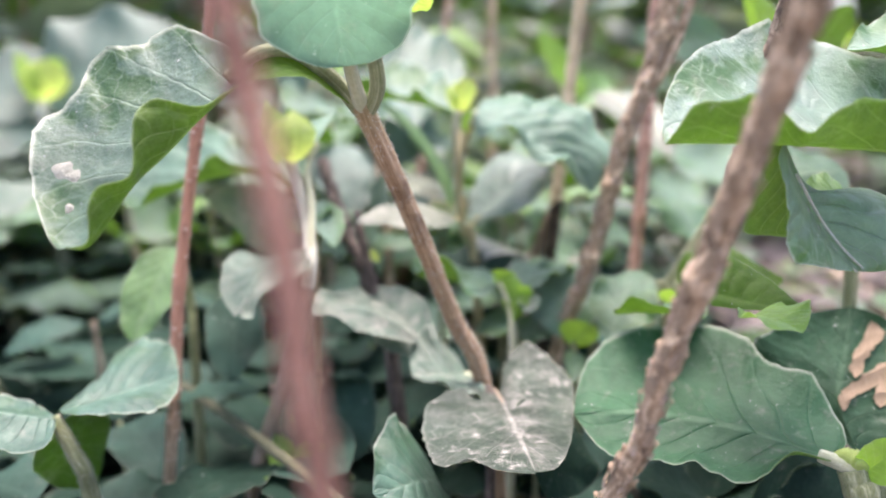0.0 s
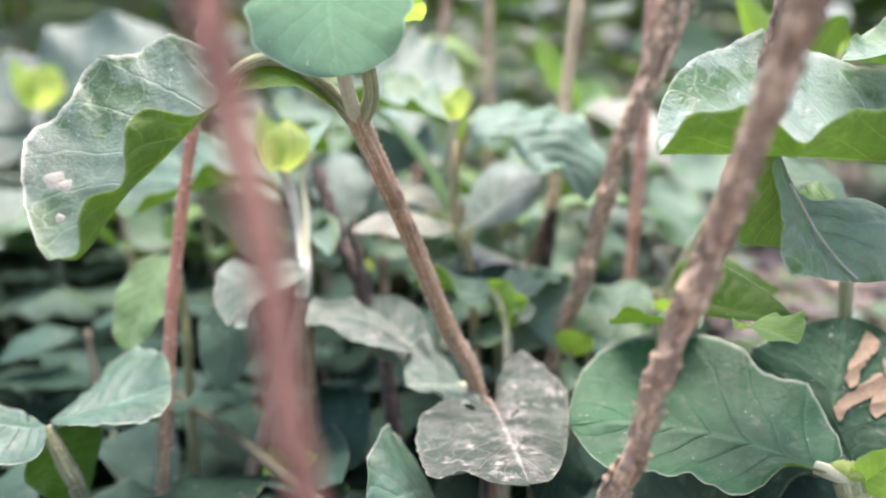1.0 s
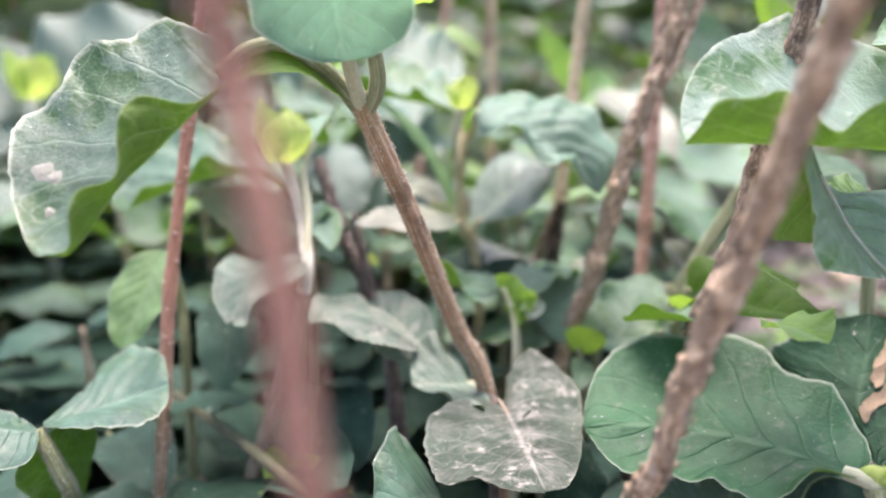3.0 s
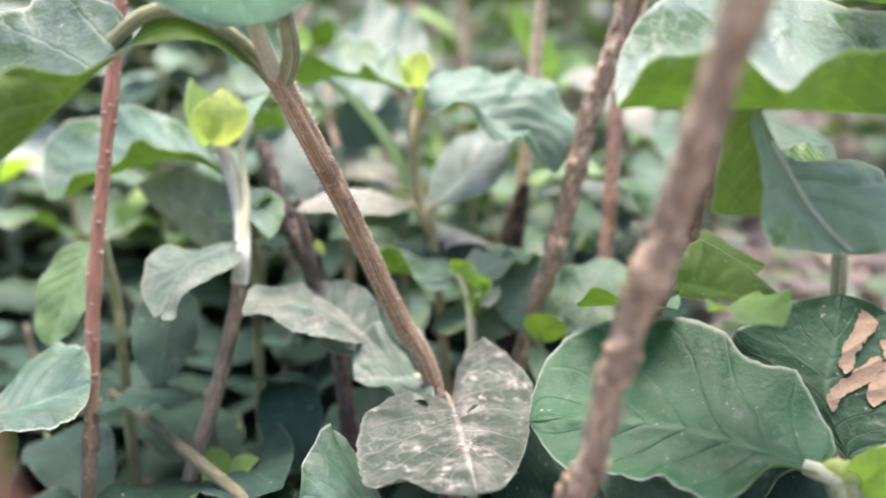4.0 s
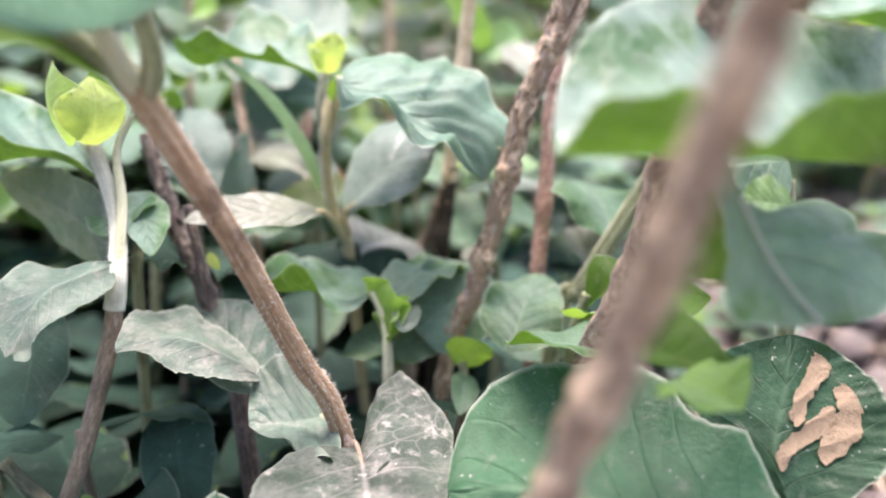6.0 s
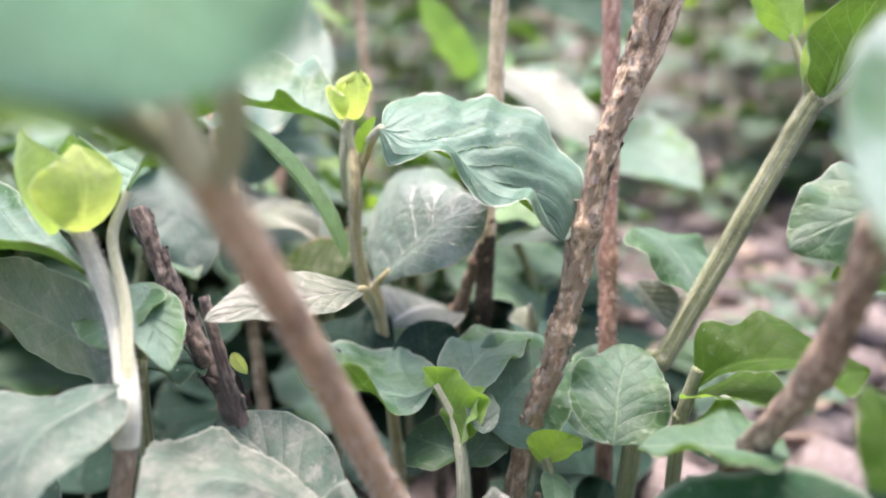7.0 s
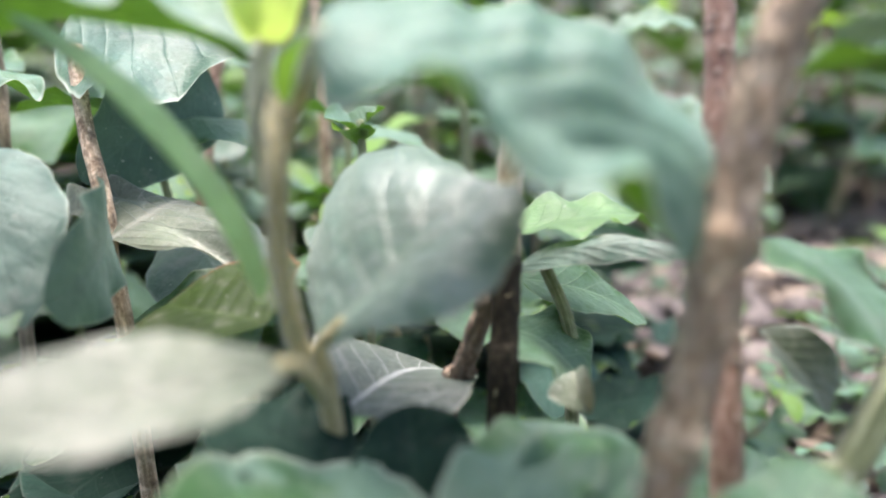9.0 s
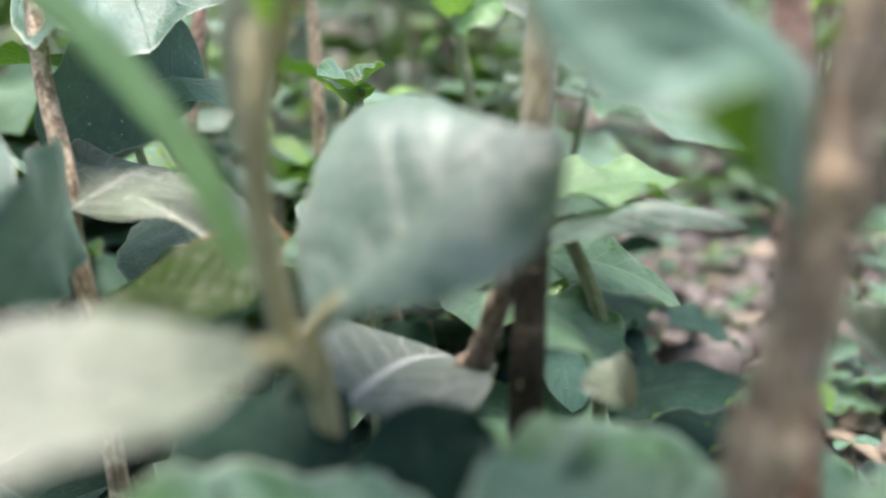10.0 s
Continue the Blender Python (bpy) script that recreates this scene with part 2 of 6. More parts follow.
DUSTY = leaf_material("leaf_dusty", (0.050, 0.074, 0.056), (0.44, 0.43, 0.39), (0.08, 0.14, 0.05), dust=0.66, vein_show=0.9, through_share=0.2, web_show=0.6, gloss=0.18, sheen=0.0, dust_colour=(0.54, 0.52, 0.48), smear=True, rim=0.12, relief=0.4)
OVAL = leaf_material("leaf_powdered", (0.062, 0.128, 0.082), (0.38, 0.40, 0.31), (0.10, 0.18, 0.07), dust=0.22, vein_show=0.6, through_share=0.12, sheen=0.35, gloss=0.9, rough=0.32, dust_colour=(0.60, 0.60, 0.55), rim=0.5, rim_colour=(0.46, 0.38, 0.26))
RAGGED = leaf_material("leaf_ragged", (0.105, 0.155, 0.120), (0.36, 0.40, 0.34), (0.14, 0.20, 0.08), dust=0.42, vein_show=0.5, through_share=0.22, sheen=0.1, gloss=0.2, dust_colour=(0.48, 0.44, 0.39), relief=0.25)
GREY = leaf_material("leaf_grey", (0.105, 0.175, 0.130), (0.36, 0.42, 0.35), (0.14, 0.20, 0.08), dust=0.30, vein_show=0.6, through_share=0.22, sheen=0.15, gloss=0.25, relief=0.25)
SILVER = leaf_material("leaf_silver_veined", (0.085, 0.110, 0.090), (0.66, 0.66, 0.66), (0.08, 0.14, 0.05), dust=0.15, vein_show=1.8, through_share=0.2, web_show=0.35, gloss=0.3, relief=0.3)
STRAW = leaf_material("leaf_straw", (0.125, 0.155, 0.095), (0.52, 0.49, 0.42), (0.24, 0.22, 0.12), dust=0.24, vein_show=1.1, through_share=0.22, web_show=0.7, gloss=0.55, rough=0.40, relief=0.35)
FRESH = leaf_material("leaf_fresh", (0.17, 0.33, 0.12), (0.28, 0.42, 0.18), (0.22, 0.42, 0.05), vein_show=0.5, sheen=0.3)
# Paled leaf green: the haze of distance is put into this colour.
HAZY = leaf_material("leaf_pale_haze", (0.36, 0.45, 0.37), (0.48, 0.55, 0.46), (0.26, 0.38, 0.16), dust=0.3, vein_show=0.4, through_share=0.35, sheen=0.5)
ROUND = leaf_material("leaf_round_downy", (0.140, 0.275, 0.195), (0.30, 0.42, 0.32), (0.20, 0.42, 0.26), sheen=0.3, vein_show=0.25, through_share=0.32, rim=0.9, relief=0.7, web_show=0.2, gloss=0.5)
OLIVE = leaf_material("leaf_olive", (0.058, 0.128, 0.024), (0.17, 0.27, 0.07), (0.27, 0.48, 0.05), vein_show=0.6, sheen=0.0, gloss=0.12, through_share=0.40)
UNDERSIDE = leaf_material("leaf_underside", (0.120, 0.225, 0.034), (0.50, 0.60, 0.27), (0.40, 0.64, 0.09), vein_show=1.6, sheen=0.1, through_share=0.44, web_show=0.45, gloss=0.2)
BROWN = stem_material("dried_patch", (0.25, 0.185, 0.120), (0.33, 0.250, 0.172), (0.23, 0.165, 0.10), wear=0.3, sheen=0.0)

RIBBED = stem_material("stem_ribbed", (0.26, 0.148, 0.075), (0.45, 0.295, 0.170), (0.62, 0.475, 0.32), top=(0.30, 0.30, 0.12), low=0.100, high=0.118, sheen=0.2, streaks=(24.0, 5.0), wear=0.35)
BARK = stem_material("stem_bark", (0.23, 0.145, 0.082), (0.56, 0.405, 0.260), (0.82, 0.66, 0.47), lumps=0.8)
FOURTHBARK = stem_material("stem_brown_bark", (0.12, 0.075, 0.048), (0.34, 0.235, 0.165), (0.54, 0.42, 0.31), lumps=0.6)
DARKBARK = stem_material("stem_dark_bark", (0.045, 0.035, 0.03), (0.13, 0.10, 0.085), (0.24, 0.19, 0.155), lumps=0.6)
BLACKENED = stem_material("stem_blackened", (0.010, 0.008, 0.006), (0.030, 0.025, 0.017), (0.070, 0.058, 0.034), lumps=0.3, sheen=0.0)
RED = stem_material("stem_red", (0.22, 0.105, 0.075), (0.44, 0.270, 0.200), (0.58, 0.43, 0.34))
PINK = stem_material("stem_pink", (0.36, 0.148, 0.105), (0.50, 0.262, 0.195), (0.60, 0.39, 0.30), sheen=0.1)
REDLOW = stem_material("stem_red_low", (0.21, 0.18, 0.11), (0.36, 0.30, 0.19), (0.52, 0.46, 0.34), top=(0.43, 0.215, 0.145), low=0.032, high=0.062)
GREENSTEM = stem_material("stem_green", (0.17, 0.20, 0.085), (0.30, 0.33, 0.17), (0.48, 0.49, 0.34), sheen=0.2, streaks=(24.0, 5.0), wear=0.5)
BUDSTEM = stem_material("stem_downy", (0.40, 0.43, 0.24), (0.56, 0.58, 0.40), (0.70, 0.71, 0.58), sheen=0.3, streaks=(20.0, 4.0), wear=0.25)
PALESTALK = stem_material("stem_whitish", (0.50, 0.53, 0.40), (0.66, 0.69, 0.57), (0.78, 0.80, 0.72), sheen=0.3, streaks=(20.0, 4.0), wear=0.2)
FOLDED = leaf_material("leaf_folded", (0.30, 0.48, 0.22), (0.46, 0.58, 0.36), (0.36, 0.58, 0.18), sheen=0.1, vein_show=0.3, through_share=0.3, gloss=0.3, rim=0.9, relief=0.1)
FOLDLEAF = leaf_material("leaf_bluish", (0.205, 0.345, 0.205), (0.48, 0.58, 0.44), (0.48, 0.70, 0.36), sheen=0.2, vein_show=0.7, through_share=0.38, gloss=0.75, rough=0.34, rim=0.7, relief=1.0, web_show=0.6, bare=0.8)
LOWPAIR = leaf_material("leaf_deep_bluish", (0.072, 0.152, 0.112), (0.30, 0.42, 0.33), (0.16, 0.32, 0.16), sheen=0.05, vein_show=0.9, through_share=0.22, gloss=0.4, rough=0.44, rim=0.5, relief=0.5, bare=0.5)
SHINY = leaf_material("leaf_shining", (0.155, 0.275, 0.200), (0.44, 0.56, 0.44), (0.40, 0.60, 0.32), sheen=0.6, vein_show=0.6, through_share=0.30, gloss=0.75, rough=0.36, rim=0.5, relief=0.35, bare=0.9)
RIPPLED = leaf_material("leaf_rippled", (0.125, 0.250, 0.185), (0.38, 0.49, 0.40), (0.40, 0.60, 0.32), sheen=0.15, vein_show=0.45, through_share=0.28, gloss=0.38, rough=0.48, rim=0.8, web_show=0.15, relief=0.7, slant=4.2, bare=0.35)
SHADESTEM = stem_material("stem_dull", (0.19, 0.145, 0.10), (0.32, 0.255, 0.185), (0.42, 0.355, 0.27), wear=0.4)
OLIVESTEM = stem_material("stem_olive", (0.090, 0.095, 0.050), (0.16, 0.16, 0.085), (0.24, 0.235, 0.15), wear=0.4)
TANBUD = stem_material("stem_tan_downy", (0.38, 0.33, 0.15), (0.54, 0.48, 0.25), (0.68, 0.62, 0.39), sheen=0.3, streaks=(20.0, 4.0), wear=0.3)
SPOT = stem_material("dried_spot", (0.36, 0.36, 0.28), (0.47, 0.47, 0.39), (0.52, 0.52, 0.44), wear=0.3)
TANSTEM = stem_material("stem_tan", (0.36, 0.29, 0.15), (0.52, 0.44, 0.27), (0.62, 0.55, 0.40), sheen=0.5)
PALEBARK = stem_material("stem_pale_bark", (0.50, 0.37, 0.28), (0.70, 0.57, 0.46), (0.84, 0.74, 0.63))
LENTICEL = stem_material("stem_lenticel", (0.62, 0.46, 0.38), (0.74, 0.60, 0.51), (0.80, 0.70, 0.61), sheen=0.0, wear=0.2)
DOWN = stem_material("pale_down", (0.55, 0.54, 0.46), (0.70, 0.69, 0.62), (0.78, 0.77, 0.72), sheen=0.3)
LITTER = stem_material("dry_litter", (0.20, 0.14, 0.10), (0.42, 0.34, 0.26), (0.34, 0.30, 0.27))
SOIL = soil_material()

BELOW = {GREEN: UNDERSIDE, QUILTED: UNDERSIDE, PALE: UNDERSIDE, BIG: UNDERSIDE, RIPPLED: UNDERSIDE, SHINY: UNDERSIDE, DARK: OLIVE}

# ---- builders ----
def thing(name, label, category, group="", at=(0, 0, 0)):
    ob = new(name)
    ob.empty_display_size = 0.01
    ob.location = at
    return tagged(ob, label, category, group)


def part(name, bm, material, parent, label=""):
    mesh = bpy.data.meshes.new(name)
    bm.to_mesh(mesh)
    bm.free()
    for p in mesh.polygons:
        p.use_smooth = True
    mesh.materials.append(material)
    ob = new(name, mesh)
    if parent is not None:
        ob.parent = parent
        ob.matrix_parent_inverse = Matrix.Translation(-parent.location)
    return tagged(ob, label)


def grid_mesh(bm, rows, closed=False, uvs=None):
    """Quads over a grid of points; closed joins the last column to the first."""
    layer = bm.loops.layers.uv.verify()
    vs = [[bm.verts.new(p) for p in row] for row in rows]
    n = len(rows[0])
    for i in range(len(rows) - 1):
        for j in range(n if closed else n - 1):
            k = (j + 1) % n
            f = bm.faces.new((vs[i][j], vs[i][k], vs[i + 1][k], vs[i + 1][j]))
            if uvs:
                corner = ((i, j), (i, j + 1), (i + 1, j + 1), (i + 1, j))
                for loop, (a, b) in zip(f.loops, corner):
                    loop[layer].uv = uvs(a, b)
    return vs


def spline(points, steps):
    """A smooth line through the points."""
    p = [Vector(q) for q in points]
    p = [p[0] * 2 - p[1]] + p + [p[-1] * 2 - p[-2]]
    out = []
    for i in range(1, len(p) - 2):
        for k in range(steps):
            t = k / steps
            a, b, c, d = p[i - 1], p[i], p[i + 1], p[i + 2]
            out.append(0.5 * (2 * b + (c - a) * t + (2 * a - 5 * b + 4 * c - d) * t * t + (3 * b - a - 3 * c + d) * t ** 3))
    out.append(p[-2])
    return out


def tube(points, r0, r1, sides=12, steps=14, ribs=0.0, rough=0.0, seed=0, knots=(), warts=0.0):
    """A tapering tube along a smooth line, ribbed or rough, with swollen knots at shares of its length."""
    line = spline(points, steps)
    n = len(line)
    side = Vector((1, 0, 0))
    rows = []
    for i, c in enumerate(line):
        ahead = (line[min(i + 1, n - 1)] - line[max(i - 1, 0)]).normalized()
        side = (side - ahead * side.dot(ahead)).normalized()
        up = ahead.cross(side)
        s = i / (n - 1)
        r = r0 + (r1 - r0) * s
        for k, size in knots:
            r *= 1 + size * math.exp(-((s - k) / 0.02) ** 2)
        ring = []
        for j in range(sides):
            a = 2 * math.pi * j / sides
            q = r * (1 + ribs * math.cos(a * 5) + rough * (noise.noise(Vector((math.cos(a) * 1.3, math.sin(a) * 1.3, s * 22 + seed * 7))) + 0.8 * noise.noise(Vector((math.cos(a) * 3, math.sin(a) * 3, s * 70 + seed * 3)))))
            if warts:
                lump = noise.noise(Vector((math.cos(a) * 2.2, math.sin(a) * 2.2, s * 160 * warts + seed)))
                q *= 1 + 0.55 * max(0.0, lump - 0.30)
            ring.append(c + side * (q * math.cos(a)) + up * (q * math.sin(a)))
        rows.append(ring)
    bm = bmesh.new()
    length = sum((b - a).length for a, b in zip(line, line[1:]))
    vs = grid_mesh(bm, rows, True, lambda a, b: (b / sides, a / (n - 1) * length * 10))
    bm.faces.new(vs[-1])
    bm.faces.new(list(reversed(vs[0])))
    return bm


def rooted(points):
    """The line carried down into the soil from its lowest point."""
    a, b = Vector(points[0]), Vector(points[1])
    lean = (a - b)
    lean = Vector((lean.x, lean.y, 0)) / max(0.01, abs(lean.z)) * 0.35
    foot = a + lean * a.z
    return [(foot.x, foot.y, -0.004)] + list(points)


def stem(parent, points, r0, r1, material, root=True, name="stem", label="", **more):
    return part(name, tube(rooted(points) if root else points, r0, r1, **more), material, parent, label)


def blade(base, tip, edge, bend=0.0, fold=0.0, curl=0.0, wave=0.0, waves=2.5, shape=(0.8, 0.72), seed=0, quilt=0.016, nu=34, nv=14, point=0.0, narrow=1.0, sway=0.0, crimp=30.0):
    """A leaf blade from its foot to its tip, as wide as edge tells. bend: arch of the midrib; fold: degrees by which the two
    halves rise (one number, or one for each half); curl: further turn towards the margins; wave: ripple of the margin."""
    base, tip, edge = Vector(base), Vector(tip), Vector(edge)
    along = tip - base
    length = along.length
    along.normalize()
    across = edge - base
    across -= along * across.dot(along)
    half = across.length
    across.normalize()
    up = along.cross(across)
    if up.z < 0:
        up = -up
    folds = fold if isinstance(fold, tuple) else (fold, fold)
    curls = curl if isinstance(curl, tuple) else (curl, curl)
    rows = []
    for i in range(nu + 1):
        s = i / nu
        w = max(0.012, math.sin(math.pi * min(1, s ** shape[0])) ** shape[1] if 0 < s < 1 else 0.0)
        w *= 1 - point * max(0, s - 0.6) / 0.4
        mid = base + along * (length * s) + up * (bend * length * 4 * s * (1 - s))
        mid += across * (half * 0.05 * math.sin(s * 5 + seed) + sway * length * 4 * s * (1 - s))
        row = [None] * (2 * nv + 1)
        row[nv] = mid
        for way, turn, roll, part_wide in ((1, folds[0], curls[0], 1.0), (-1, folds[1], curls[1], narrow)):
            y = z = 0.0
            for j in range(1, nv + 1):
                v = j / nv
                angle = radians(turn + (roll + crimp * noise.noise(Vector((s * waves * 1.9, seed * 5.7, way * 3.1)))) * v * v)
                y += math.cos(angle) / nv
                z += math.sin(angle) / nv
                ripple = 1.15 * wave * v ** 1.5 * math.sin(2 * math.pi * waves * (s + 0.05 * math.sin(5 * s + seed)) + seed * 2.3 + way * 0.9)
                ripple += 0.7 * wave * v * v * noise.noise(Vector((s * waves * 3.3, seed * 1.7, way * 5.0)))
                bulge = quilt * (abs(math.sin(math.pi * (s * 7 - 2.0 * v ** 0.8))) - 0.6) * min(1, 6 * v) * (1 - 0.6 * v)
                jag = 1 + v * (0.07 * noise.noise(Vector((s * 6, seed * 3.1, way))) + 0.04 * noise.noise(Vector((s * 17, seed * 3.1, way))))
                row[nv + way * j] = mid + across * (way * y * w * half * jag * part_wide) + up * ((z * w * part_wide + (ripple + bulge) * w) * half)
        rows.append(row)
    return rows, nu, nv


def two_sided(rows, nu, nv, thick=0.00022):
    """The sheet of a leaf with its underside, joined along the margin; the underside's faces take the second material."""
    bm = bmesh.new()
    uv = lambda a, b: (a / nu, b / (2 * nv))
    grid_mesh(bm, rows, False, uv)
    n, m = len(rows), len(rows[0])
    mid = (rows[n // 2 + 1][nv] - rows[n // 2 - 1][nv]).cross(rows[n // 2][nv + 1] - rows[n // 2][nv - 1])
    way = 1 if mid.z >= 0 else -1
    low = []
    for i in range(n):
        row = []
        for j in range(m):
            along = rows[min(i + 1, n - 1)][j] - rows[max(i - 1, 0)][j]
            over = rows[i][min(j + 1, m - 1)] - rows[i][max(j - 1, 0)]
            away = along.cross(over)
            if away.length > 1e-12:
                away.normalize()
            rim = 0.12 if j in (0, m - 1) or i in (0, n - 1) else 1.0
            row.append(rows[i][j] - away * (way * thick * rim))
        low.append(row)
    before = len(bm.faces)
    grid_mesh(bm, [list(reversed(r)) for r in low], False, lambda a, b: (a / nu, 1 - b / (2 * nv)))
    bm.faces.ensure_lookup_table()
    for f in bm.faces[before:]:
        f.material_index = 1
    return bm


def leaf_part(parent, rows, nu, nv, material, name, label, under=None):
    under = under or BELOW.get(material, material)
    if under is material:
        bm = bmesh.new()
        grid_mesh(bm, rows, False, lambda a, b: (a / nu, b / (2 * nv)))
        return part(name, bm, material, parent, label)
    ob = part(name, two_sided(rows, nu, nv), material, parent, label)
    ob.data.materials.append(under)
    return ob


def leaf(parent, base, tip, edge, material, stalk=None, thick=0.0007, name="leaf", label="", stalk_material=None, under=None, **more):
    rows, nu, nv = blade(base, tip, edge, **more)
    ob = leaf_part(parent, rows, nu, nv, material, name, label, under)
    if stalk:
        a, b = Vector(stalk), Vector(base)
        inside = rows[2][nv]
        part("petiole", tube([a, a.lerp(b, 0.5) + Vector((0, 0, 0.0008)), b, inside], thick * 1.15, thick * 0.75, 8, 6), stalk_material or BUDSTEM, parent)
    return ob


def evenly(points, n):
    """n + 1 points evenly spaced along the smooth line through the given ones."""
    line = spline(points, 12)
    far = [0.0]
    for a, b in zip(line, line[1:]):
        far.append(far[-1] + (b - a).length)
    out, k = [], 0
    for i in range(n + 1):
        d = far[-1] * i / n
        while k < len(far) - 2 and far[k + 1] < d:
            k += 1
        out.append(line[k].lerp(line[k + 1], min(1.0, max(0.0, (d - far[k]) / max(1e-9, far[k + 1] - far[k])))))
    return out


def drape(rib, first, second, swell=(0.08, 0.08), nu=72, nv=20, quilt=0.035, seed=0, slant=2.0, ragged=1.0):
    """A folded, wavy leaf: its midrib and both margins from foot to tip; swell: how far each half bellies out."""
    mid, one, two = evenly(rib, nu), evenly(first, nu), evenly(second, nu)
    rows = []
    for i in range(nu + 1):
        s = i / nu
        row = [None] * (2 * nv + 1)
        row[nv] = mid[i]
        along = (mid[min(i + 1, nu)] - mid[max(i - 1, 0)]).normalized()
        ends = min(1, 8 * s, 8 * (1 - s))
        for way, side, belly in ((1, one, swell[0]), (-1, two, swell[1])):
            over = side[i] - mid[i]
            w = over.length
            up = (along.cross(over) * way)
            if up.length > 1e-12:
                up.normalize()
            for j in range(1, nv + 1):
                v = j / nv
                ridge = quilt * (abs(math.sin(math.pi * (s * 7 - slant * v ** 0.8))) ** 0.8 - 0.6) * min(1, 6 * v) * (1 - 0.75 * v) * min(1, 5 * s)
                fine = 0.02 * v * noise.noise(Vector((s * 16, v * 3, seed + way)))
                crimp = v ** 3 * ends * (0.055 * noise.noise(Vector((s * 13, seed * 2.7, way * 4.0))) + 0.025 * noise.noise(Vector((s * 34, seed * 1.3, way))))
                tooth = 1 + v ** 2 * ends * ragged * (0.035 * noise.noise(Vector((s * 21, seed * 3.9, way * 2.0))) + 0.02 * noise.noise(Vector((s * 52, seed, way))))
                row[nv + way * j] = mid[i] + over * (v * tooth) + up * (w * (belly * math.sin(math.pi * v) + ridge + fine + crimp))
        rows.append(row)
    return rows, nu, nv


def draped(parent, rib, first, second, material, name="leaf", label="", under=None, **more):
    rows, nu, nv = drape(rib, first, second, **more)
    return leaf_part(parent, rows, nu, nv, material, name, label, under)


def windows(parent, sheet, strokes, material):
    """Thin dried windows eaten into a leaf: strokes are ((along, across), ... , half width) in shares of the sheet."""
    rows, nu, nv = sheet
    for k, (*line, wide) in enumerate(strokes):
        bm = bmesh.new()
        bm.loops.layers.uv.verify()
        made = {}
        for i in range(nu):
            for j in range(2 * nv):
                q = Vector((i / nu, (j - nv) / nv * 0.8))
                near = 9.0
                for a, b in zip(line, line[1:]):
                    a, b = Vector((a[0], a[1] * 0.8)), Vector((b[0], b[1] * 0.8))
                    t = min(1.0, max(0.0, (q - a).dot(b - a) / (b - a).length_squared))
                    near = min(near, (q - a.lerp(b, t)).length)
                if near > wide * (1 + 0.35 * noise.noise(Vector((q.x * 26, q.y * 20, k * 5.0)))):
                    continue
                ring = []
                for c in ((i, j), (i, j + 1), (i + 1, j + 1), (i + 1, j)):
                    if c not in made:
                        made[c] = bm.verts.new(rows[c[0]][c[1]] + Vector((0, -0.0004, 0.0003)))
                    ring.append(made[c])
                bm.faces.new(ring)
        part("dried_patch", bm, material, parent, "pale brown dried window in the leaf")


def down(parent, points, r0, r1, count, long, seed=0, root=True):
    """Fine pale hairs standing off a stem."""
    rnd = random.Random(seed)
    line = spline(rooted(points) if root else points, 20)
    n = len(line)
    bm = bmesh.new()
    for k in range(count):
        i = rnd.randrange(n // 5 if root else 0, n - 1)
        r = r0 + (r1 - r0) * i / n
        ahead = (line[i + 1] - line[i]).normalized()
        side = ahead.orthogonal().normalized()
        a = rnd.uniform(0, 2 * math.pi)
        out = side * math.cos(a) + ahead.cross(side) * math.sin(a)
        at = line[i].lerp(line[i + 1], rnd.random()) + out * (r * 0.9)
        tip = at + (out + ahead * rnd.uniform(-0.5, 0.6) + Vector((rnd.uniform(-0.3, 0.3), rnd.uniform(-0.3, 0.3), 0))) * long * rnd.uniform(0.5, 1.2)
        w = out.cross(ahead) * 0.00009
        vs = [bm.verts.new(p) for p in (at - w, at + w, at + ahead * 0.00007, tip)]
        for t in ((0, 1, 3), (1, 2, 3), (2, 0, 3)):
            bm.faces.new([vs[x] for x in t])
    bm.loops.layers.uv.verify()
    return part("down", bm, DOWN, parent, "short pale down on the stem")


def patch_spots(parent, spots, size):
    """Small dried spots with crinkled rims lying on a leaf, facing the light."""
    for k, at in enumerate(spots):
        bm = bmesh.new()
        o = Vector(at)
        ring = []
        for i in range(16):
            a = i / 16 * 2 * math.pi
            r = size * (1 - 0.25 * k % 0.6) * (0.75 + 0.5 * noise.noise(Vector((math.cos(a), math.sin(a), k * 3.3))))
            ring.append(bm.verts.new(o + Vector((math.cos(a) * r * 1.3, math.sin(a) * r * 0.45, math.sin(a) * r * 0.9))))
        top = bm.verts.new(o + Vector((0, -0.0002, 0.0003)))
        for i in range(16):
            bm.faces.new((ring[i], ring[(i + 1) % 16], top))
        bm.loops.layers.uv.verify()
        part("dried_spot", bm, SPOT, parent, "pale dried spot on the leaf")


flake_meshes = {}


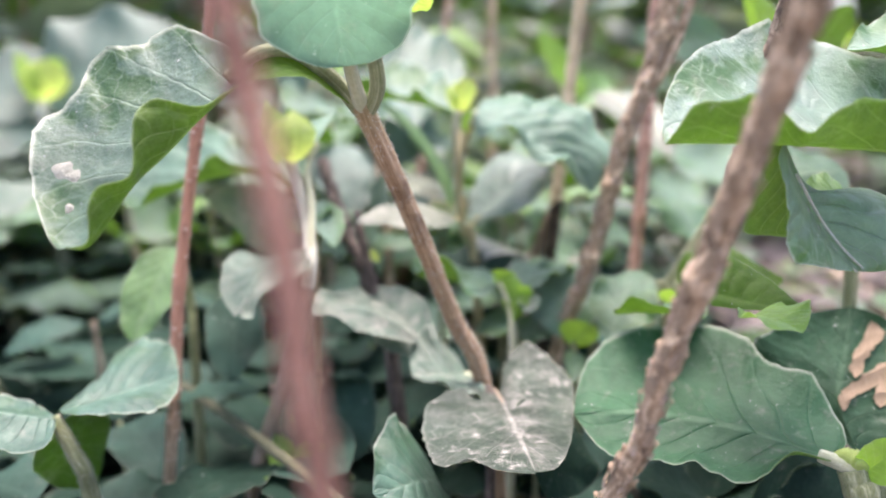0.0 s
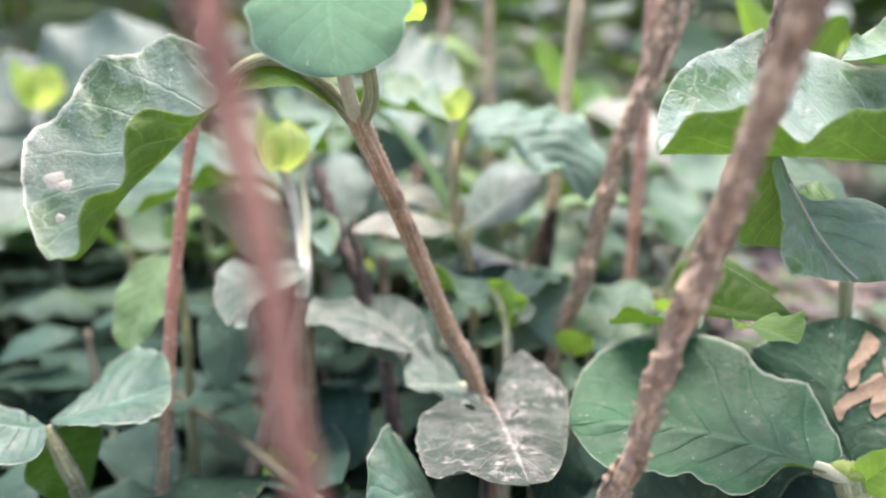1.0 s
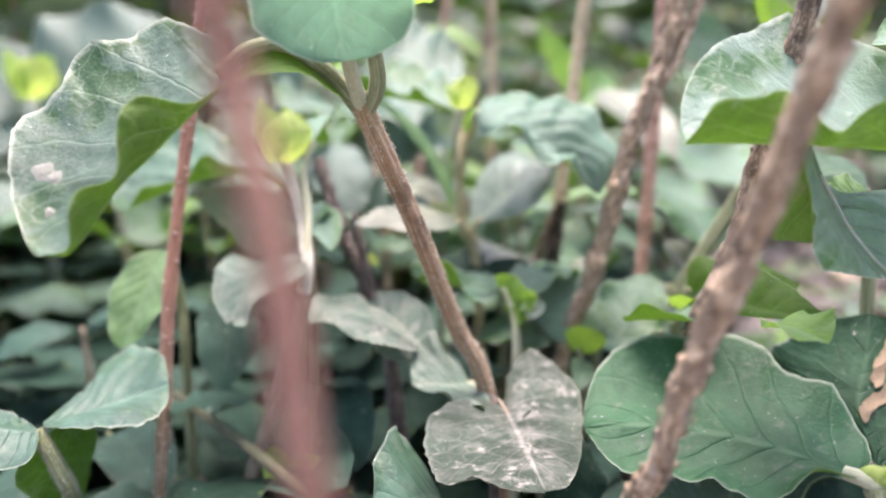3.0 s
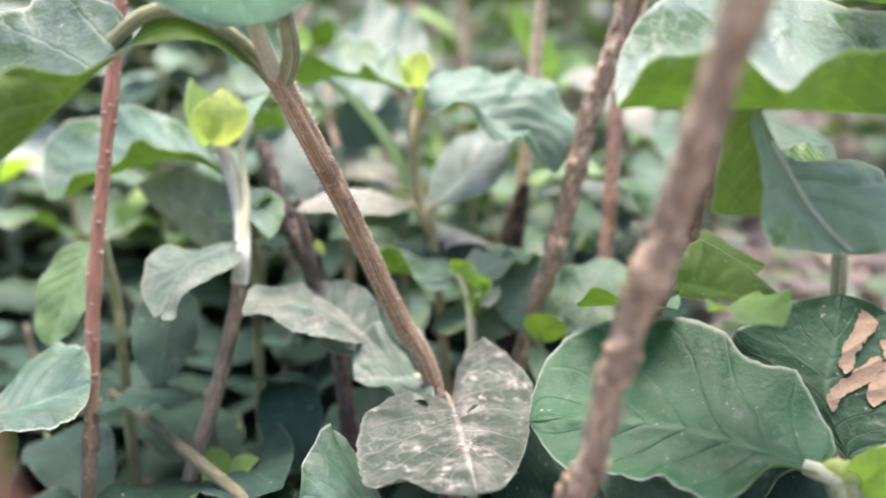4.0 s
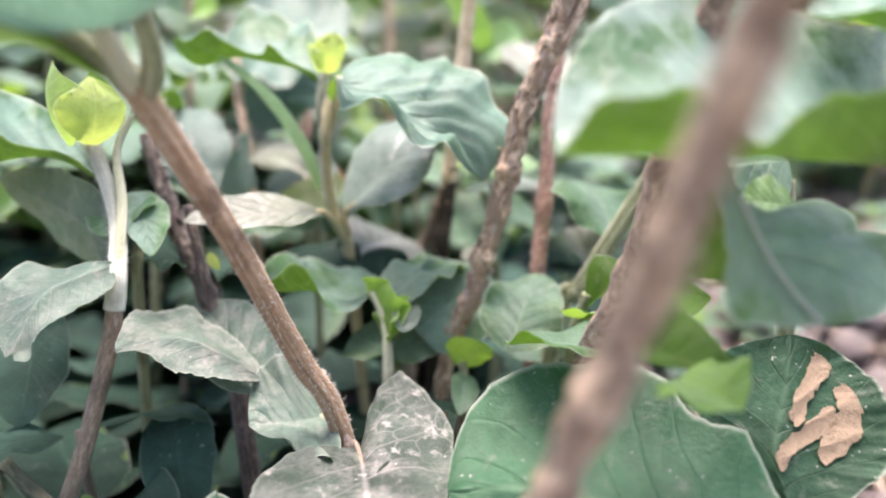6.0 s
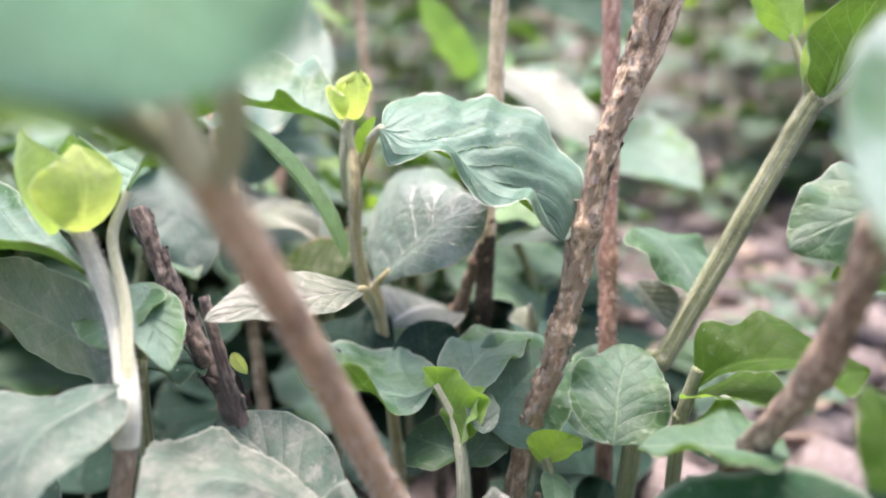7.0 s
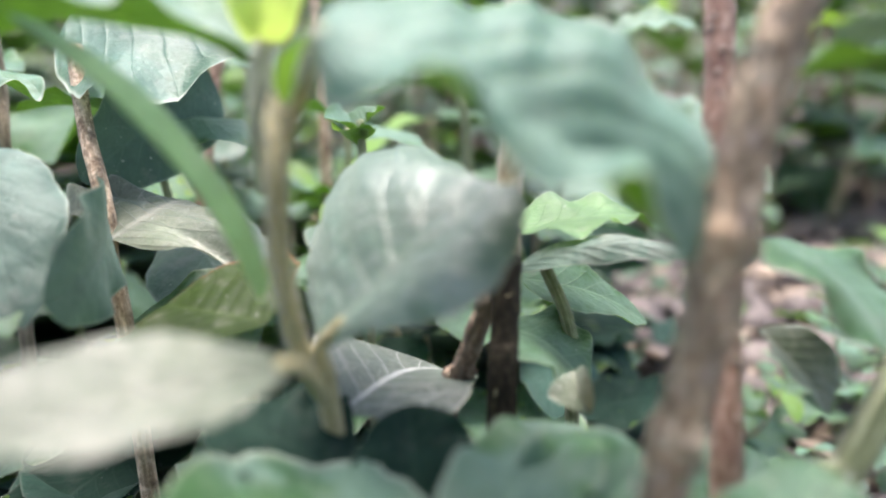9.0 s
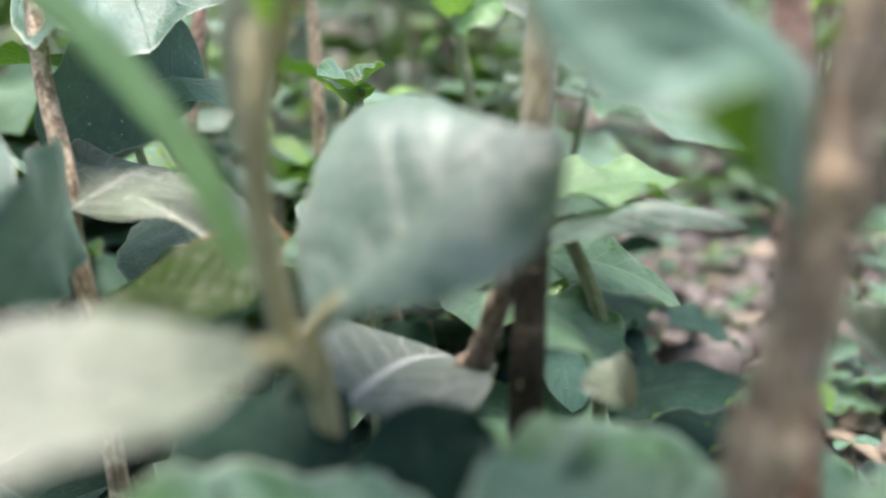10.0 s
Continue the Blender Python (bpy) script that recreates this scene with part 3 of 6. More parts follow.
def flakes(parent, points, r0, r1, count, material, seed=0, name="bark_scale", sizes=(0.0012, 0.0028)):
    """Loose scales of bark standing a little off a stem."""
    rnd = random.Random(seed)
    if material.name not in flake_meshes:
        flake_meshes[material.name] = []
        for k in range(5):
            bm = bmesh.new()
            if name == "lenticel":
                high = rnd.uniform(0.35, 0.60)
                rows = [[(math.cos(a) * r, math.sin(a) * r * 0.55, z * high) for a in [j * math.pi / 3 for j in range(6)]] for r, z in ((0.5, -0.3), (0.42, 0.45), (0.16, 1.0))]
                top = grid_mesh(bm, rows, True, lambda a, b: (b * 0.1, a * 0.1))[-1]
                bm.faces.new(top)
                mesh = bpy.data.meshes.new(name)
                bm.to_mesh(mesh)
                bm.free()
                mesh.materials.append(material)
                flake_meshes[material.name].append(mesh)
                continue
            long, wide = rnd.uniform(0.8, 1.3), rnd.uniform(0.35, 0.6)
            rows = []
            for i in range(4):
                u = i / 3 - 0.5
                w = wide * (1 - 1.6 * u * u) * rnd.uniform(0.8, 1.1)
                rows.append([(x * w, u * long + rnd.uniform(-0.05, 0.05), 0.20 + 0.45 * max(0, u) ** 1.5 - 0.35 * x * x) for x in (-0.5, 0.0, 0.5)])
            rows.append([(p[0], p[1], p[2] - 0.22) for p in rows[-1]])
            grid_mesh(bm, rows, False, lambda a, b: (b * 0.3, a * 0.2))
            mesh = bpy.data.meshes.new(name)
            bm.to_mesh(mesh)
            bm.free()
            mesh.materials.append(material)
            flake_meshes[material.name].append(mesh)
    line = spline(rooted(points), 20)
    n = len(line)
    for k in range(count):
        i = rnd.randrange(n // 6, n - 2)
        r = r0 + (r1 - r0) * i / n
        ahead = (line[i + 1] - line[i]).normalized()
        a = rnd.uniform(0, 2 * math.pi)
        side = ahead.orthogonal().normalized()
        out = (side * math.cos(a) + ahead.cross(side) * math.sin(a)).normalized()
        across = ahead.cross(out)
        m = Matrix((across, ahead, out)).transposed().to_4x4()
        size = rnd.uniform(*sizes)
        ob = new(name, rnd.choice(flake_meshes[material.name]))
        ob.parent = parent
        ob.matrix_local = Matrix.Translation(line[i] + out * (r * 0.97)) @ m @ Matrix.Scale(size, 4)


def bud(parent, base, top, size, leaflets, seed=0, close=0.72, crimp=0.04):
    """Cupped leaflets closing over each other: each is (turn, half width, height, girth, material)."""
    base, top = Vector(base), Vector(top)
    up = (top - base).normalized()
    side = up.cross(Vector((0.2, 1, 0.1))).normalized()
    front = side.cross(up)
    high = (top - base).length
    for k, (turn, wide, tall, girth, material) in enumerate(leaflets):
        rows, nu, nv = [], 22, 10
        for i in range(nu + 1):
            s = i / nu
            w = max(0.04, math.sin(math.pi * min(0.99, 0.05 + 0.93 * s ** 0.80)) ** 0.62)
            row = []
            for j in range(-nv, nv + 1):
                v = j / nv
                a = radians(turn + wide * v * w)
                belly = 0.5 * size * girth * (0.20 + 0.80 * math.sin(math.pi * min(1, 0.08 + close * s)) ** 0.8)
                belly *= 1 + 0.16 * abs(v) ** 3 * (s - 0.1) + 0.05 * abs(v) ** 2 * noise.noise(Vector((s * 7, k * 3.0 + seed, v)))
                belly *= 1 - 0.05 * math.exp(-(v / 0.08) ** 2)
                rise = high * tall * s * (1 - 0.06 * v * v * s) + size * crimp * (0.3 + abs(v)) * s * 2 * noise.noise(Vector((v * 5, k * 2.0, seed + s * 3)))
                row.append(base + up * rise + (side * math.cos(a) + front * math.sin(a)) * belly)
            rows.append(row)
        bm = bmesh.new()
        grid_mesh(bm, rows, False, lambda a, b: (a / nu, b / (2 * nv)))
        part("bud_leaf", bm, material, parent, "unopened leaf folded over the shoot tip")


# ---- ground ----
def ground():
    bm = bmesh.new()
    steps = [-60, -20, -6, -2, -1] + [k * 0.05 for k in range(-14, 15)] + [1, 2, 6, 20, 60]
    rows = []
    for y in [s + 0.3 for s in steps]:
        rows.append([(x, y, (0.008 * noise.noise(Vector((x * 6, y * 6, 0))) + 0.003 * noise.noise(Vector((x * 30, y * 30, 3))) - 0.004) if abs(x) < 1 and abs(y) < 1.3 else -0.004) for x in steps])
    grid_mesh(bm, rows, False, lambda a, b: (a, b))
    return tagged(part("ground", bm, SOIL, None), "dry crumbly pinkish brown soil under the weeds", "ground", kind="structure")


ground()

# ---- the near ribbed stem with its big drooping leaf ----
p = thing("weed_plant", "ribbed brown weed stem carrying large downy leaves", "plant")
stem(p, [(0.0084, 0.1406, 0.0502), (0.0018, 0.1381, 0.0670), (-0.0062, 0.1299, 0.0892), (-0.0123, 0.1230, 0.1047), (-0.0129, 0.1226, 0.1073)], 0.00165, 0.0016, RIBBED, ribs=0.08, rough=0.06, steps=24, sides=30, label="brown ribbed stem turning green at the top")
down(p, [(0.0084, 0.1406, 0.0502), (0.0018, 0.1381, 0.0670), (-0.0062, 0.1299, 0.0892), (-0.0123, 0.1230, 0.1047), (-0.0129, 0.1226, 0.1073)], 0.0018, 0.0017, 1100, 0.0008, 41)
stem(p, [(-0.0121, 0.1231, 0.1051), (-0.0102, 0.1200, 0.1095), (-0.0110, 0.1175, 0.1169), (-0.0115, 0.1154, 0.1261)], 0.0013, 0.0011, GREENSTEM, root=False, name="side_shoot")
stem(p, [(-0.0129, 0.1231, 0.1051), (-0.0170, 0.1201, 0.1103), (-0.0225, 0.1179, 0.1142), (-0.0274, 0.1158, 0.1138), (-0.0317, 0.1140, 0.1102)], 0.0013, 0.0009, GREENSTEM, root=False, name="petiole")
stem(p, [(-0.0129, 0.1223, 0.1060), (-0.0137, 0.1181, 0.1103), (-0.0141, 0.1130, 0.1150)], 0.0013, 0.0010, BUDSTEM, root=False, name="petiole")
draped(p, [(-0.0291, 0.1140, 0.1103), (-0.0340, 0.1098, 0.1052), (-0.0383, 0.1056, 0.1000), (-0.0420, 0.1027, 0.0959), (-0.0459, 0.0981, 0.0891), (-0.0486, 0.0970, 0.0887)], [(-0.0287, 0.1141, 0.1108), (-0.0334, 0.1212, 0.1152), (-0.0412, 0.1260, 0.1183), (-0.0463, 0.1269, 0.1180), (-0.0480, 0.1253, 0.1153), (-0.0556, 0.1250, 0.1137), (-0.0567, 0.1207, 0.1080), (-0.0606, 0.1167, 0.1039), (-0.0590, 0.1091, 0.0974), (-0.0534, 0.1006, 0.0908), (-0.0500, 0.0970, 0.0884)], [(-0.0289, 0.1140, 0.1102), (-0.0312, 0.1105, 0.1082), (-0.0338, 0.1070, 0.1065), (-0.0390, 0.1052, 0.1075), (-0.0411, 0.1026, 0.1048), (-0.0410, 0.1001, 0.0981), (-0.0444, 0.0977, 0.0966), (-0.0453, 0.0961, 0.0938), (-0.0456, 0.0962, 0.0898), (-0.0486, 0.0970, 0.0885)], QUILTED, swell=(0.06, 0.10), seed=2, label="large drooping leaf with a turned-up underside")
patch_spots(p, [(-0.0525, 0.1056, 0.0976), (-0.0508, 0.1050, 0.0970), (-0.0498, 0.1009, 0.0932)], 0.0016)
draped(p, [(-0.0130, 0.1233, 0.1060), (-0.0174, 0.1200, 0.1095), (-0.0216, 0.1174, 0.1117), (-0.0254, 0.1155, 0.1122), (-0.0289, 0.1140, 0.1103)], [(-0.0129, 0.1234, 0.1065), (-0.0162, 0.1211, 0.1101), (-0.0203, 0.1198, 0.1133), (-0.0244, 0.1192, 0.1155), (-0.0268, 0.1181, 0.1150), (-0.0284, 0.1142, 0.1110)], [(-0.0133, 0.1222, 0.1057), (-0.0167, 0.1176, 0.1081), (-0.0197, 0.1150, 0.1103), (-0.0233, 0.1130, 0.1105), (-0.0273, 0.1129, 0.1100), (-0.0291, 0.1139, 0.1100)], OLIVE, nu=30, nv=8, quilt=0.0, name="petiole_wing", label="green wing along the leaf stalk")
leaf(p, (-0.0127, 0.0972, 0.1273), (-0.0140, 0.1103, 0.1120), (-0.0240, 0.1015, 0.1186), ROUND, bend=0.10, fold=-8, curl=-22, wave=0.04, seed=5, shape=(0.95, 0.5), label="round downy leaf hanging over")
leaf(p, (-0.0078, 0.1142, 0.1206), (-0.0021, 0.1083, 0.1219), (-0.0059, 0.1157, 0.1180), UNDERSIDE, fold=25, seed=3)

# ---- the two scaly woody stems ----
SECOND = [(0.0267, 0.1692, 0.0480), (0.0322, 0.1698, 0.0660), (0.0362, 0.1704, 0.0820), (0.0397, 0.1710, 0.0980), (0.0448, 0.1715, 0.1130), (0.0485, 0.1720, 0.1280), (0.0545, 0.1728, 0.1500)]
p = thing("woody_stem", "grey-brown scaly woody weed stem leaning over", "stem", "scaly woody stems")
stem(p, SECOND, 0.0016, 0.0018, BARK, rough=0.50, steps=34, sides=20, knots=((0.33, 0.30), (0.42, 0.22), (0.48, 0.38), (0.60, 0.26), (0.69, 0.30), (0.80, 0.3)), seed=1)
flakes(p, SECOND, 0.0016, 0.0018, 170, BARK, 2, sizes=(0.0014, 0.0034))
flakes(p, SECOND, 0.0018, 0.0020, 110, PALEBARK, 12, sizes=(0.0010, 0.0024))
stem(p, [(0.0420, 0.1712, 0.1040), (0.0485, 0.1716, 0.1150), (0.0541, 0.1722, 0.1320)], 0.0012, 0.0012, BARK, root=False, name="side_twig", rough=0.1)
p = thing("woody_stem", "thick grey-brown scaly stem close beside the path", "stem", "scaly woody stems")
THIRD = [(0.0212, 0.0938, 0.0480), (0.0246, 0.0883, 0.0660), (0.0264, 0.0841, 0.0800), (0.0293, 0.0799, 0.0940), (0.0316, 0.0756, 0.1080), (0.0345, 0.0705, 0.1250), (0.0388, 0.0629, 0.1500)]
stem(p, THIRD, 0.0013, 0.0014, BARK, rough=0.34, steps=34, sides=20, knots=((0.40, 0.16), (0.52, 0.30), (0.62, 0.16), (0.74, 0.24), (0.86, 0.2)), seed=4)
flakes(p, THIRD, 0.0013, 0.0014, 140, BARK, 5)
flakes(p, THIRD, 0.0013, 0.0014, 110, PALEBARK, 15, sizes=(0.0008, 0.0020))
p = thing("woody_stem", "brown scaly stem standing behind the broad leaf", "stem", "scaly woody stems")
FOURTH = [(0.0415, 0.1500, 0.0300), (0.0430, 0.1425, 0.0520), (0.0440, 0.1365, 0.0660), (0.0464, 0.1280, 0.0820), (0.0484, 0.1245, 0.0980), (0.0503, 0.1215, 0.1130), (0.0521, 0.1185, 0.1280), (0.0536, 0.1160, 0.1430)]
stem(p, FOURTH, 0.0016, 0.0015, FOURTHBARK, rough=0.22, steps=22, sides=16, seed=6, knots=((0.50, 0.3), (0.62, 0.35), (0.75, 0.3), (0.88, 0.3)))
flakes(p, FOURTH, 0.0016, 0.0015, 110, FOURTHBARK, 17, sizes=(0.0009, 0.0019))

# ---- the blurred red stem nearest the camera ----
p = thing("red_stem", "thin reddish weed stem very close to the view", "stem")
stem(p, [(-0.0064, 0.0395, 0.0800), (-0.0074, 0.0388, 0.0922), (-0.0083, 0.0385, 0.1020), (-0.0107, 0.0395, 0.1126), (-0.0122, 0.0400, 0.1200)], 0.0010, 0.0009, PINK, rough=0.06, steps=12)
flakes(p, [(-0.0060, 0.0395, 0.0800), (-0.0083, 0.0385, 0.1020), (-0.0122, 0.0400, 0.1200)], 0.0010, 0.0009, 14, LENTICEL, 31, "lenticel", (0.0005, 0.0008))

# ---- red stem with the low leaf pair ----
p = thing("weed_plant", "reddish upright weed stem with small bumps", "plant")
stem(p, [(-0.0536, 0.1374, 0.0293), (-0.0528, 0.1412, 0.0470), (-0.0519, 0.1464, 0.0709), (-0.0491, 0.1521, 0.0971), (-0.0460, 0.1578, 0.1233), (-0.0444, 0.1612, 0.1385)], 0.00122, 0.0011, REDLOW, rough=0.06, warts=1.0, sides=18, steps=40, seed=9, knots=((0.3, 0.25), (0.5, 0.2), (0.7, 0.2)))
flakes(p, [(-0.0536, 0.1374, 0.0293), (-0.0528, 0.1412, 0.0470), (-0.0519, 0.1464, 0.0709), (-0.0491, 0.1521, 0.0971), (-0.0460, 0.1578, 0.1233), (-0.0444, 0.1612, 0.1385)], 0.00122, 0.0011, 150, LENTICEL, 21, "lenticel", (0.0006, 0.0011))
p = thing("weed_plant", "low weed shoot with paired bluish green leaves", "plant")
stem(p, [(-0.0614, 0.1227, 0.0369), (-0.0640, 0.1228, 0.0466), (-0.0675, 0.1241, 0.0525)], 0.0016, 0.0012, GREENSTEM)
down(p, [(-0.0614, 0.1227, 0.0369), (-0.0640, 0.1228, 0.0466), (-0.0675, 0.1241, 0.0525)], 0.0016, 0.0012, 400, 0.0007, 46)
draped(p, [(-0.0668, 0.1248, 0.0533), (-0.0626, 0.1298, 0.0528), (-0.0567, 0.1331, 0.0537), (-0.0491, 0.1347, 0.0564)], [(-0.067, 0.1258, 0.0534), (-0.0666, 0.134, 0.0534), (-0.066, 0.1413, 0.0539), (-0.0659, 0.1468, 0.0557), (-0.0627, 0.1493, 0.0577), (-0.0568, 0.1474, 0.0584), (-0.0521, 0.1414, 0.0589), (-0.0494, 0.1358, 0.0568)], [(-0.0658, 0.1238, 0.0533), (-0.058, 0.1219, 0.054), (-0.0523, 0.122, 0.0545), (-0.0487, 0.124, 0.0544), (-0.0478, 0.1292, 0.0547), (-0.0486, 0.1336, 0.0562)], LOWPAIR, under=UNDERSIDE, swell=(0.08, 0.10), quilt=0.05, seed=1, label="bluish green leaf with a smooth pale margin")
draped(p, [(-0.0665, 0.1226, 0.0528), (-0.0696, 0.1218, 0.0536), (-0.0729, 0.121, 0.0545), (-0.0793, 0.1193, 0.0563)], [(-0.0671, 0.1237, 0.0529), (-0.0734, 0.1288, 0.0531), (-0.0786, 0.1309, 0.0533), (-0.082, 0.129, 0.054), (-0.0806, 0.1212, 0.0558)], [(-0.0659, 0.1216, 0.0527), (-0.0645, 0.1173, 0.0519), (-0.0649, 0.1141, 0.0514), (-0.068, 0.1131, 0.0515), (-0.0741, 0.1143, 0.0523), (-0.0793, 0.1192, 0.0557)], LOWPAIR, under=UNDERSIDE, swell=(0.10, 0.10), seed=4)
leaf(p, (-0.0670, 0.1258, 0.0510), (-0.0663, 0.1343, 0.0336), (-0.0620, 0.1364, 0.0432), BIG, bend=0.05, fold=10, wave=0.05, seed=6)

# ---- shaded leaves behind the reddish stem ----
p = thing("weed_plant", "weed with a hanging olive leaf and dark bluish leaves", "plant")
stem(p, [(-0.0554, 0.1626, 0.0483), (-0.0564, 0.1653, 0.0607), (-0.0584, 0.1662, 0.0745)], 0.0012, 0.0009, GREENSTEM)
leaf(p, (-0.0591, 0.1642, 0.0744), (-0.0644, 0.1521, 0.0567), (-0.0686, 0.1603, 0.0659), FRESH, bend=0.05, fold=(8, 14), wave=0.06, seed=2, shape=(0.85, 0.6), label="hanging light olive leaf")
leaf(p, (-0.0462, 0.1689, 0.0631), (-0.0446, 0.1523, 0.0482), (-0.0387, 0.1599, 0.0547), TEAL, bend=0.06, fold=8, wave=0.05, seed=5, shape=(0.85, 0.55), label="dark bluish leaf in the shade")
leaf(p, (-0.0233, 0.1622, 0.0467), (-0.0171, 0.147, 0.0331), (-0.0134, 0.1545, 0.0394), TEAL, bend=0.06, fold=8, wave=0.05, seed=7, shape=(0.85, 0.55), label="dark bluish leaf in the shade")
p = thing("dry_stalk", "slanting olive stalk low in the shade", "stem", "upright stalks")
stem(p, [(0.0000, 0.1065, -0.0040), (-0.0040, 0.1105, 0.0200), (-0.0141, 0.1207, 0.0335), (-0.0229, 0.1295, 0.0369), (-0.0327, 0.1385, 0.0390), (-0.0452, 0.1499, 0.0412), (-0.058, 0.1613, 0.0432)], 0.0013, 0.0010, OLIVESTEM, root=False, rough=0.06)
p = thing("weed_seedling", "small bright green seedling in the shade", "plant")
stem(p, [(-0.0293, 0.1392, 0.0246), (-0.0298, 0.1413, 0.0291), (-0.0302, 0.143, 0.0317)], 0.0009, 0.0006, GREENSTEM)
leaf(p, (-0.0302, 0.1429, 0.0315), (-0.0348, 0.1496, 0.0372), (-0.036, 0.1467, 0.0334), YOUNG, bend=0.08, fold=15, seed=3)
leaf(p, (-0.0302, 0.1429, 0.0315), (-0.0234, 0.1403, 0.0391), (-0.0244, 0.1375, 0.0358), YOUNG, bend=0.08, fold=15, seed=6)

# ---- the lime-green bud on its downy stalk ----
p = thing("weed_plant", "downy pale stalk topped by a lime-green bud", "plant", "budding weeds")
stem(p, [(-0.0387, 0.1445, 0.0281), (-0.0329, 0.1491, 0.0482), (-0.0289, 0.1528, 0.0642), (-0.0276, 0.1552, 0.0741)], 0.0015, 0.0014, SHADESTEM, rough=0.05)
stem(p, [(-0.0283, 0.1538, 0.0681), (-0.0277, 0.1552, 0.0741), (-0.0297, 0.1635, 0.0811), (-0.0322, 0.1656, 0.0894), (-0.0340, 0.1667, 0.0941)], 0.0017, 0.0011, PALESTALK, root=False, name="upper_stalk", rough=0.04)
down(p, [(-0.0278, 0.1551, 0.0736), (-0.0297, 0.1635, 0.0811), (-0.0322, 0.1656, 0.0894), (-0.0340, 0.1667, 0.0941)], 0.0019, 0.0012, 500, 0.0007, 42, False)
stem(p, [(-0.0276, 0.1554, 0.0751), (-0.0281, 0.1620, 0.0834), (-0.0294, 0.1660, 0.0915), (-0.0270, 0.1673, 0.0972)], 0.0009, 0.0006, BUDSTEM, root=False, name="petiole")
bud(p, (-0.0343, 0.1663, 0.0923), (-0.0350, 0.1695, 0.1057), 0.0118, ((85, 80, 0.94, 0.86, FRESH), (318, 92, 1.0, 0.94, LIMEGREEN), (222, 58, 0.78, 1.08, LIME)), 1)
draped(p, [(-0.0330, 0.1660, 0.0867), (-0.0377, 0.1687, 0.0889), (-0.0439, 0.1711, 0.0898), (-0.0519, 0.1741, 0.0884), (-0.0581, 0.1758, 0.0865), (-0.0666, 0.1773, 0.0830), (-0.0711, 0.1779, 0.0809)], [(-0.0336, 0.1674, 0.0881), (-0.0417, 0.1791, 0.0933), (-0.0482, 0.1862, 0.0964), (-0.0542, 0.1889, 0.0985), (-0.0623, 0.1913, 0.0993), (-0.0685, 0.1920, 0.0972), (-0.0751, 0.1918, 0.0956), (-0.0796, 0.1886, 0.0903), (-0.0753, 0.1791, 0.0812), (-0.0713, 0.1779, 0.0806)], [(-0.0332, 0.1662, 0.0874), (-0.0378, 0.1661, 0.0912), (-0.0433, 0.1684, 0.0915), (-0.0470, 0.1697, 0.0921), (-0.0517, 0.1713, 0.0938), (-0.0558, 0.1723, 0.0893), (-0.0619, 0.1740, 0.0870), (-0.0666, 0.1749, 0.0861), (-0.0693, 0.1764, 0.0833), (-0.0713, 0.1779, 0.0807)], PALE, seed=8, label="rippled leaf with a turned-up green underside")
leaf(p, (-0.0281, 0.1672, 0.0967), (-0.0250, 0.1788, 0.1023), (-0.0224, 0.1612, 0.0980), PALE, fold=25, seed=2)
draped(p, [(-0.0281, 0.1545, 0.0753), (-0.0328, 0.1523, 0.0743), (-0.0373, 0.1488, 0.0721), (-0.0394, 0.1422, 0.0660)], [(-0.0283, 0.1546, 0.0760), (-0.0333, 0.1576, 0.0749), (-0.0378, 0.1584, 0.0735), (-0.0431, 0.1588, 0.0745), (-0.0456, 0.1553, 0.0727), (-0.0443, 0.1481, 0.0683), (-0.0403, 0.1421, 0.0653)], [(-0.0279, 0.1543, 0.0748), (-0.0271, 0.1509, 0.0732), (-0.0298, 0.1465, 0.0719), (-0.0341, 0.1431, 0.0701), (-0.0355, 0.1407, 0.0684), (-0.0360, 0.1401, 0.0658), (-0.0387, 0.1410, 0.0653)], GREY, seed=3, swell=(0.08, 0.15), label="rounded dusty grey-green leaf curling at its edge")
leaf(p, (-0.0298, 0.1615, 0.0744), (-0.0593, 0.1888, 0.0822), (-0.0397, 0.1706, 0.0856), GREY, bend=0.05, fold=8, wave=0.06, seed=7, label="dull grey-green leaf behind the stalk")

# ---- pale weed at the back with its own lime bud ----
p = thing("weed_plant", "weed with large leaves, one coloured pale for haze, and a lime bud", "plant", "budding weeds")
stem(p, [(-0.1545, 0.3040, 0.0500), (-0.1552, 0.3032, 0.0800), (-0.1562, 0.3030, 0.0960), (-0.1566, 0.3050, 0.1040)], 0.0022, 0.0016, PALESTALK)
bud(p, (-0.1566, 0.3050, 0.1015), (-0.1572, 0.3060, 0.1200), 0.0190, ((85, 80, 0.92, 0.86, LIMEGREEN), (318, 92, 1.0, 0.94, LIMEGREEN), (222, 62, 0.80, 1.06, LIME)), 6, 0.62, 0.08)
for foot, tip, edge, mat, k in (((-0.1560, 0.3060, 0.1000), (-0.1080, 0.3300, 0.1290), (-0.1390, 0.3420, 0.1390), SMOOTH, 1), ((-0.1560, 0.3060, 0.0980), (-0.2100, 0.3250, 0.1080), (-0.1800, 0.3380, 0.1200), SMOOTH, 2),
                                ((-0.1555, 0.3030, 0.0900), (-0.1960, 0.2700, 0.0800), (-0.1830, 0.2950, 0.0930), SMOOTH, 3), ((-0.1550, 0.3030, 0.0850), (-0.1180, 0.2800, 0.0720), (-0.1300, 0.3050, 0.0830), HAZY, 4),
                                ((-0.1550, 0.3040, 0.0720), (-0.1600, 0.2650, 0.0560), (-0.1400, 0.2850, 0.0640), GREEN, 5)):
    leaf(p, foot, tip, edge, mat, bend=0.08, fold=(6, 10), wave=0.08, seed=k, shape=(0.85, 0.55))
